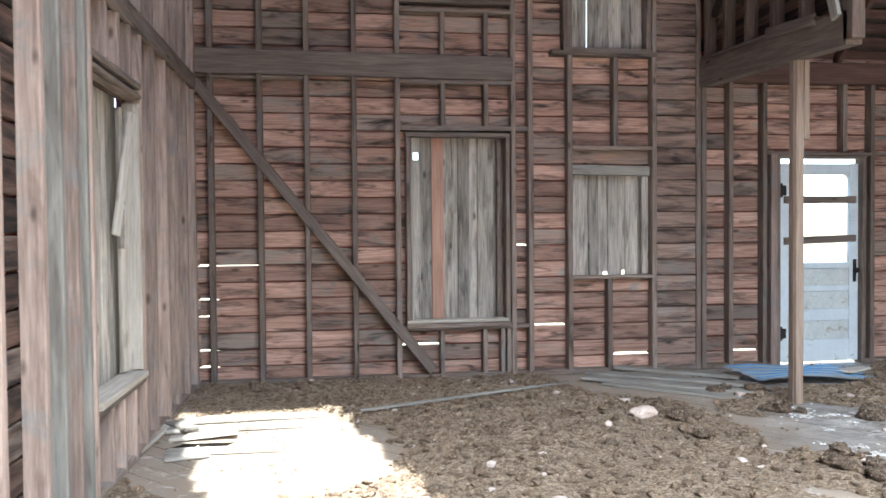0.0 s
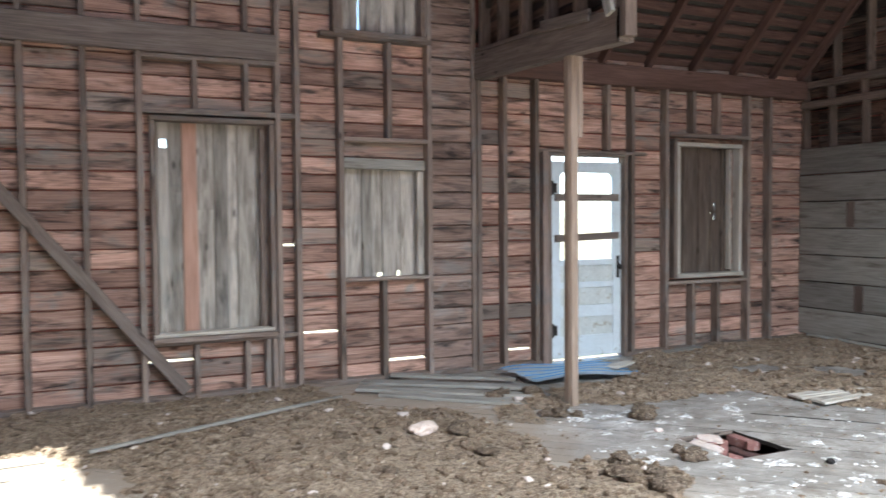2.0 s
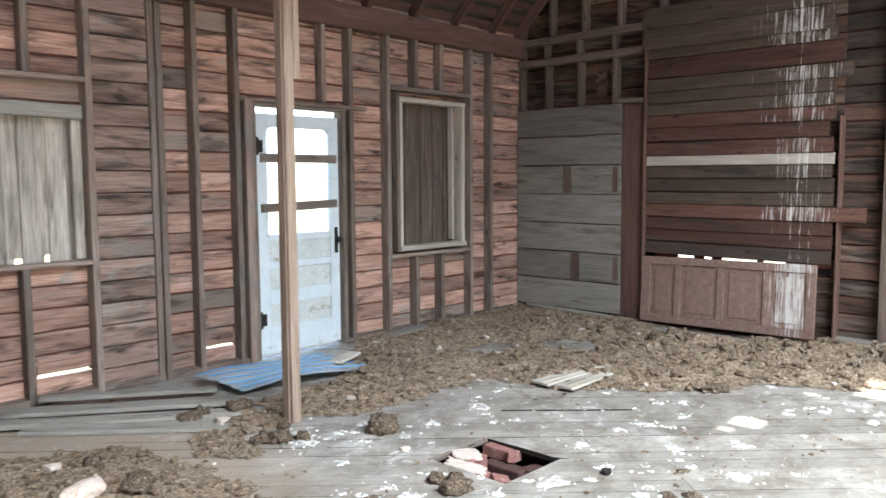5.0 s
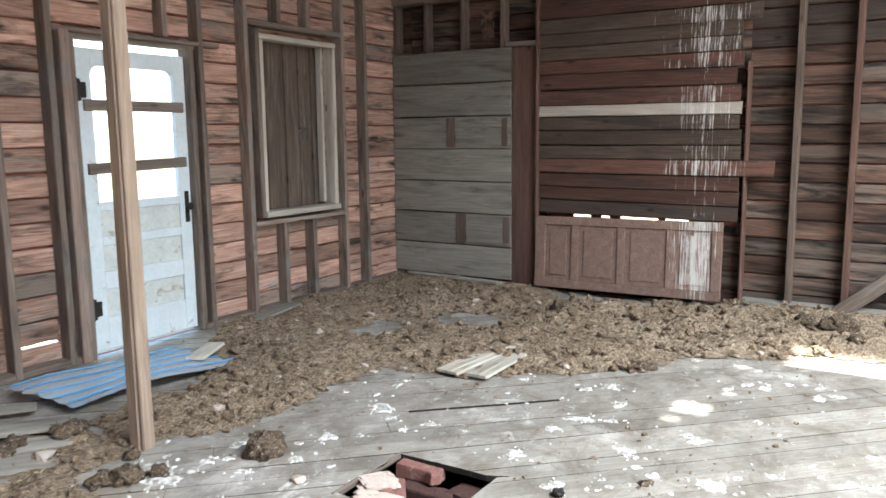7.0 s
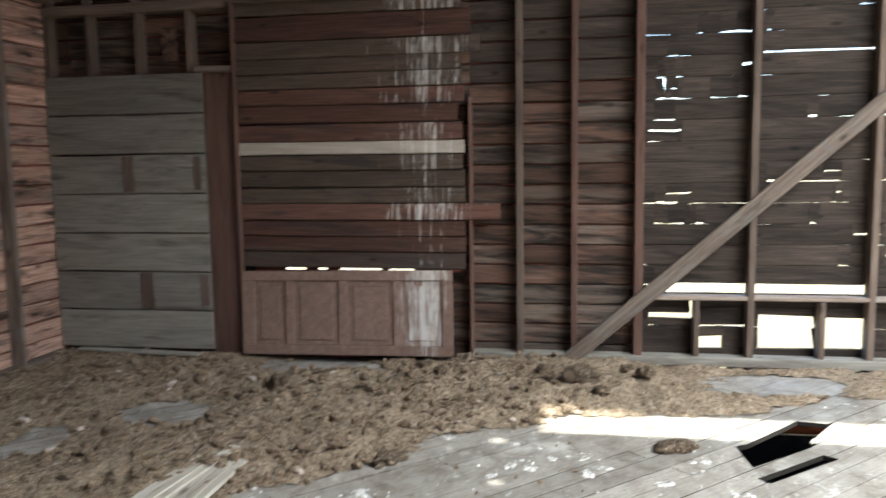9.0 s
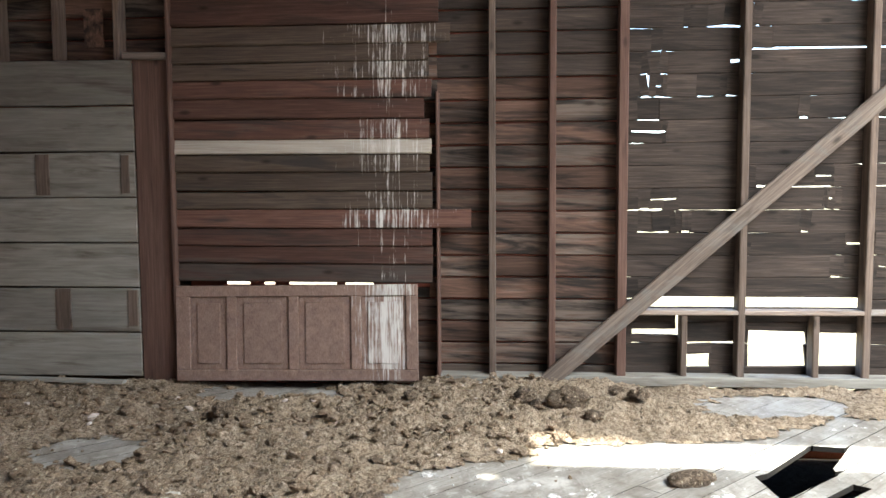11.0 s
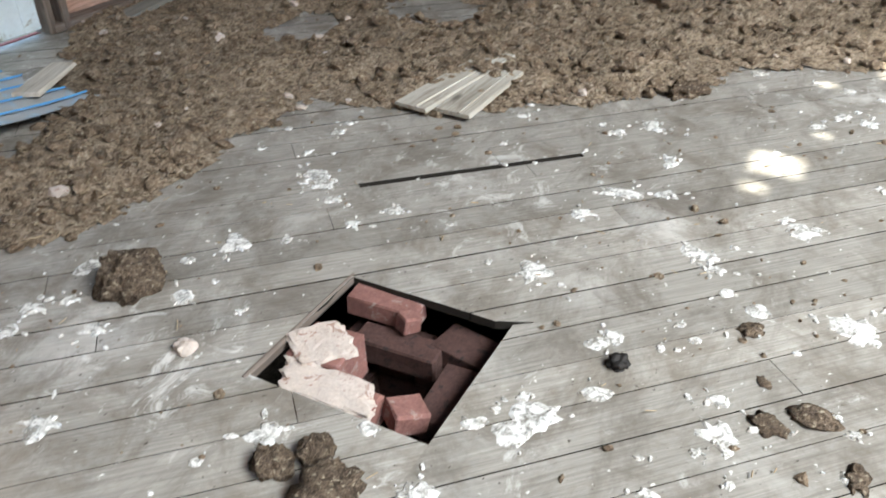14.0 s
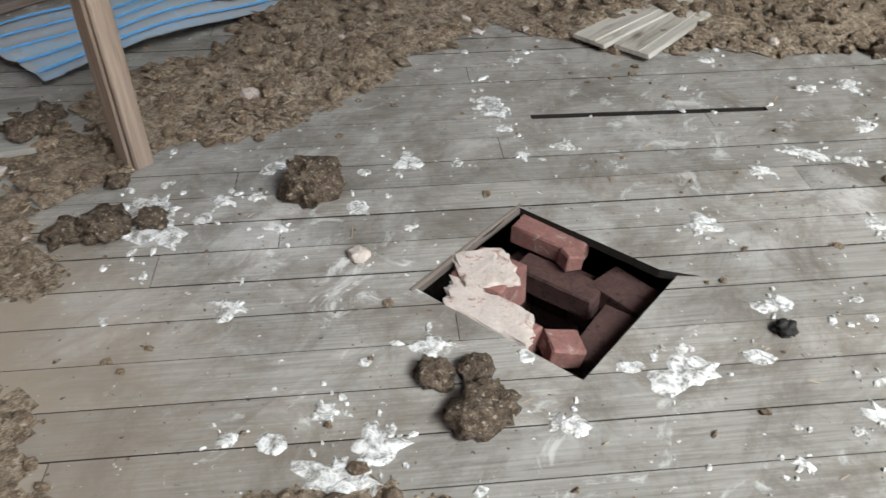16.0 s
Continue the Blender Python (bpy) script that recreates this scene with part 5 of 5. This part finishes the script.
for a, b, w in (((5.945, 5.565, 0.022), (6.62, 5.46, 0.05), 0.165), ((5.97, 5.385, 0.018), (6.47, 5.36, 0.04), 0.165)):
    a, b = Vector(a), Vector(b)
    side = (b - a).normalized().cross(Vector((0, 0, 1))) * w
    board("scrap_board", a, b, w, 0.016, (0.05, 0, 1), M_CASE, scrap, wobble=0.004)
    board("groove_lip", a + side * 0.18 + Vector((0, 0, 0.0165)), b + side * 0.18 + Vector((0, 0, 0.0165)), 0.01, 0.005, (0.05, 0, 1), M_CASE, scrap)

loose("long_stick", "long thin pale stick lying on the dirt", (0.86, 6.36, 0.045), (2.68, 7.05, 0.06), 0.035, 0.018, M_GREY, "stick")
for k, (a, b, w, m) in enumerate((((3.05, 7.62, 0.03), (4.25, 6.75, 0.03), 0.16, M_GREY), ((2.95, 7.45, 0.015), (4.15, 6.56, 0.015), 0.15, M_GREY), ((3.1, 7.25, 0.0), (4.0, 6.42, 0.0), 0.20, M_GREY), ((3.35, 7.70, 0.05), (4.3, 7.12, 0.03), 0.10, M_GREY))):
    loose("loose_plank", "grey loose plank lying against the dirt by the wall", a, b, w, 0.022, m, "plank")
# broken boards by the west wall
for k, (a, b, w, m) in enumerate((((-0.57, 5.55, 0.012), (-0.50, 6.38, 0.018), 0.09, M_CASE), ((-0.45, 6.42, 0.006), (0.62, 6.50, 0.002), 0.14, M_GREY), ((-0.48, 6.14, 0.012), (0.45, 6.20, 0.002), 0.12, M_GREY), ((-0.42, 5.95, 0.0), (0.02, 5.97, 0.03), 0.11, M_CASE), ((-0.38, 5.62, 0.004), (0.35, 5.60, 0.002), 0.12, M_GREY), ((-0.48, 6.30, 0.03), (-0.30, 6.06, 0.036), 0.11, M_GREY), ((-0.36, 5.46, 0.002), (-0.1, 5.52, 0.008), 0.08, M_GREY))):
    loose("broken_board", "pale broken floor board beside the west wall", a, b, w, 0.02, m, "board")
loose("loose_stick", "thin stick lying on the sunlit floor", (7.15, 2.05, 0.0), (7.45, 1.75, 0.0), 0.025, 0.015, M_BEAM, "stick")
loose("loose_stick", "thin dark splinter beside the dirt", (7.15, 4.35, 0.0), (7.75, 4.15, 0.02), 0.018, 0.01, M_BEAM, "stick")
loose("pale_splinter", "short pale broken plank beside the metal sheet", (5.24, 6.98, 0.075), (5.58, 7.16, 0.07), 0.12, 0.018, M_CASE, "plank")
loose("short_plank", "short grey plank at the foot of the wall", (6.15, 7.55, 0.02), (6.85, 7.62, 0.05), 0.13, 0.02, M_GREY, "plank")
loose("long_lath", "long grey lath at the foot of the planks", (8.45, 6.55, 0.06), (8.5, 7.6, 0.07), 0.06, 0.02, M_GREY, "lath")

# ---- brick flue in the floor hole ----
flue = group("brick_flue", "broken brick chimney top sunk in the floor hole", "brick flue", at=(4.65, 4.9, -0.45))


def brick(x, y, z, turn=0, mat=None, size=(0.20, 0.095, 0.06), tip=0, name="brick"):
    bm = bmesh.new()
    box(bm, (-size[0] / 2, -size[1] / 2, 0), (size[0] / 2, size[1] / 2, size[2]))
    bmesh.ops.bevel(bm, geom=bm.edges[:], offset=0.005, segments=1, affect="EDGES")
    for v in bm.verts:
        v.co += Vector((rng.uniform(-1, 1), rng.uniform(-1, 1), rng.uniform(-1, 1))) * 0.003
    ob = part(name, bm, mat or M_BRICK, flue)
    ob.matrix_parent_inverse = Matrix.Translation(flue.location).inverted()
    ob.matrix_basis = pose(x, y, z, tip, 0, turn)
    return ob


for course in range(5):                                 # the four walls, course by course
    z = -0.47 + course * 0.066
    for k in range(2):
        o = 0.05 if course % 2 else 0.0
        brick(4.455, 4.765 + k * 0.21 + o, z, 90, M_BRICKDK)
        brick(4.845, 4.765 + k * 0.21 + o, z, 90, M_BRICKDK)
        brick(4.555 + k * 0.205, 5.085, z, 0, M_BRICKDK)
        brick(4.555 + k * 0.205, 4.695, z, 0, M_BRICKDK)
brick(4.455, 4.945, -0.10, 90, M_BRICK, (0.25, 0.095, 0.085))
brick(4.585, 5.045, -0.14, 4, M_BRICK, (0.15, 0.15, 0.135))
for x, y, sx, sy, z in ((4.455, 4.955, 0.10, 0.24, -0.022), (4.575, 5.055, 0.13, 0.145, -0.012)):
    bm = bmesh.new()
    clod_mesh(bm, (0, 0, 0), 0.5, int(y * 70), 0.5, 4, 0.14, 6.0, 0.9)
    bmesh.ops.transform(bm, matrix=Matrix.Diagonal((sx * 1.3, sy * 1.25, 0.06, 1)), verts=bm.verts[:])
    ob = part("mortar", bm, M_MORTAR, flue, "crumbling pale mortar")
    ob.matrix_parent_inverse = Matrix.Translation(flue.location).inverted()
    ob.matrix_basis = pose(x, y, z)
brick(4.84, 5.02, -0.085, 92, M_BRICK, (0.22, 0.08, 0.062))
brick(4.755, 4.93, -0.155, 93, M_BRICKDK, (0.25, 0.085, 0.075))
brick(4.795, 4.925, -0.07, 60, M_BRICK, (0.05, 0.055, 0.05), 8)
brick(4.495, 4.765, -0.085, 50, M_BRICK, (0.085, 0.09, 0.06), 14)
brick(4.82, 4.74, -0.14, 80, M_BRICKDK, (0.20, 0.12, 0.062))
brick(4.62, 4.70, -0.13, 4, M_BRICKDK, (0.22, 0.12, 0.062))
for a, b in (((4.385, 5.152, -0.025), (4.88, 5.152, -0.025)),):
    board("hole_trim", a, b, 0.02, 0.024, (0, 0, 1), M_BEAM, flue, "thin grey wooden strip round the hole")

# ---- bird lime ----
dr = random.Random(12)
verts, faces = [], []


def splash(x, y, r, sx, tw, seed, ragged):
    k, nn = len(verts), 20
    zt = dr.uniform(0.0002, 0.0012)
    verts.append((x, y, zt + 0.0018))
    for ring, f in ((0, 0.72), (1, 1.0)):
        for i in range(nn):
            a = i / nn * math.tau
            q = r * f * (1 + ragged * noise.noise((math.cos(a) * 1.6 + seed, math.sin(a) * 1.6, seed * 0.7)) + ragged * 0.6 * noise.noise((math.cos(a) * 4.5, math.sin(a) * 4.5, seed)))
            px, py = q * math.cos(a) * sx, q * math.sin(a) / sx
            verts.append((x + px * math.cos(tw) - py * math.sin(tw), y + px * math.sin(tw) + py * math.cos(tw), zt + (0.0012 if ring == 0 else -0.004)))
    for i in range(nn):
        j = (i + 1) % nn
        faces.append((k, k + 1 + i, k + 1 + j))
        faces.append((k + 1 + i, k + 1 + nn + i, k + 1 + nn + j, k + 1 + j))


def clear_floor(x, y):
    return bed_height(x, y) < -0.5 and not (6.5 < x < 7.7 and 2.0 < y < 2.95) and not (4.34 < x < 4.97 and 4.58 < y < 5.2)


made = 0
SPLASHES = ((5.11, 4.69, 0.05), (5.30, 5.56, 0.05), (4.84, 5.57, 0.045), (4.56, 4.48, 0.06), (4.38, 4.79, 0.022), (4.50, 4.585, 0.022), (4.72, 4.365, 0.03), (3.97, 4.88, 0.055), (4.19, 5.97, 0.08),
            (4.12, 5.86, 0.07), (4.9, 4.42, 0.03), (6.27, 4.65, 0.045), (5.7, 4.59, 0.05), (4.555, 5.87, 0.035), (5.25, 3.83, 0.06), (5.71, 4.01, 0.045), (3.865, 4.89, 0.06), (3.8, 4.75, 0.05), (6.0, 4.5, 0.04))
for x, y, r in SPLASHES:
    splash(x, y, r, dr.uniform(0.8, 1.3), dr.uniform(0, 6.28), dr.uniform(0, 90), 0.8 if r > 0.03 else 0.2)
    for k in range(int(r * 160)):
        a, d = dr.uniform(0, 6.28), r * dr.uniform(0.9, 2.0)
        splash(x + d * math.cos(a), y + d * math.sin(a), r * dr.uniform(0.05, 0.2), dr.uniform(1.0, 1.5), a, dr.uniform(0, 90), 0.5)
while made < 330:
    x, y = dr.uniform(3.7, 8.0), dr.uniform(1.6, 6.2)
    if not clear_floor(x, y) or dr.random() > 0.2 + 0.8 * max(0.0, noise.noise((x * 1.1, y * 1.1, 8.0)) + 0.35):
        continue
    r = 0.005 + 0.036 * dr.random() ** 2.6
    splash(x, y, r, dr.uniform(0.85, 1.25), dr.uniform(0, 6.28), dr.uniform(0, 90), 0.35 if dr.random() < 0.5 else 0.9)
    for s in range(dr.randrange(0, 5) if r > 0.012 else dr.randrange(0, 2)):
        a, d = dr.uniform(0, 6.28), r * dr.uniform(1.0, 2.6)
        sx, sy = x + d * math.cos(a), y + d * math.sin(a)
        if clear_floor(sx, sy):
            splash(sx, sy, r * dr.uniform(0.08, 0.35), dr.uniform(1.0, 1.8), a, dr.uniform(0, 90), 0.5)
    made += 1
me = bpy.data.meshes.new("bird_lime")
me.from_pydata(verts, [], faces)
me.materials.append(M_DROP)
tagged(new("bird_lime", me), "white splashes of bird lime on the floor boards", "bird lime", kind="stuff")
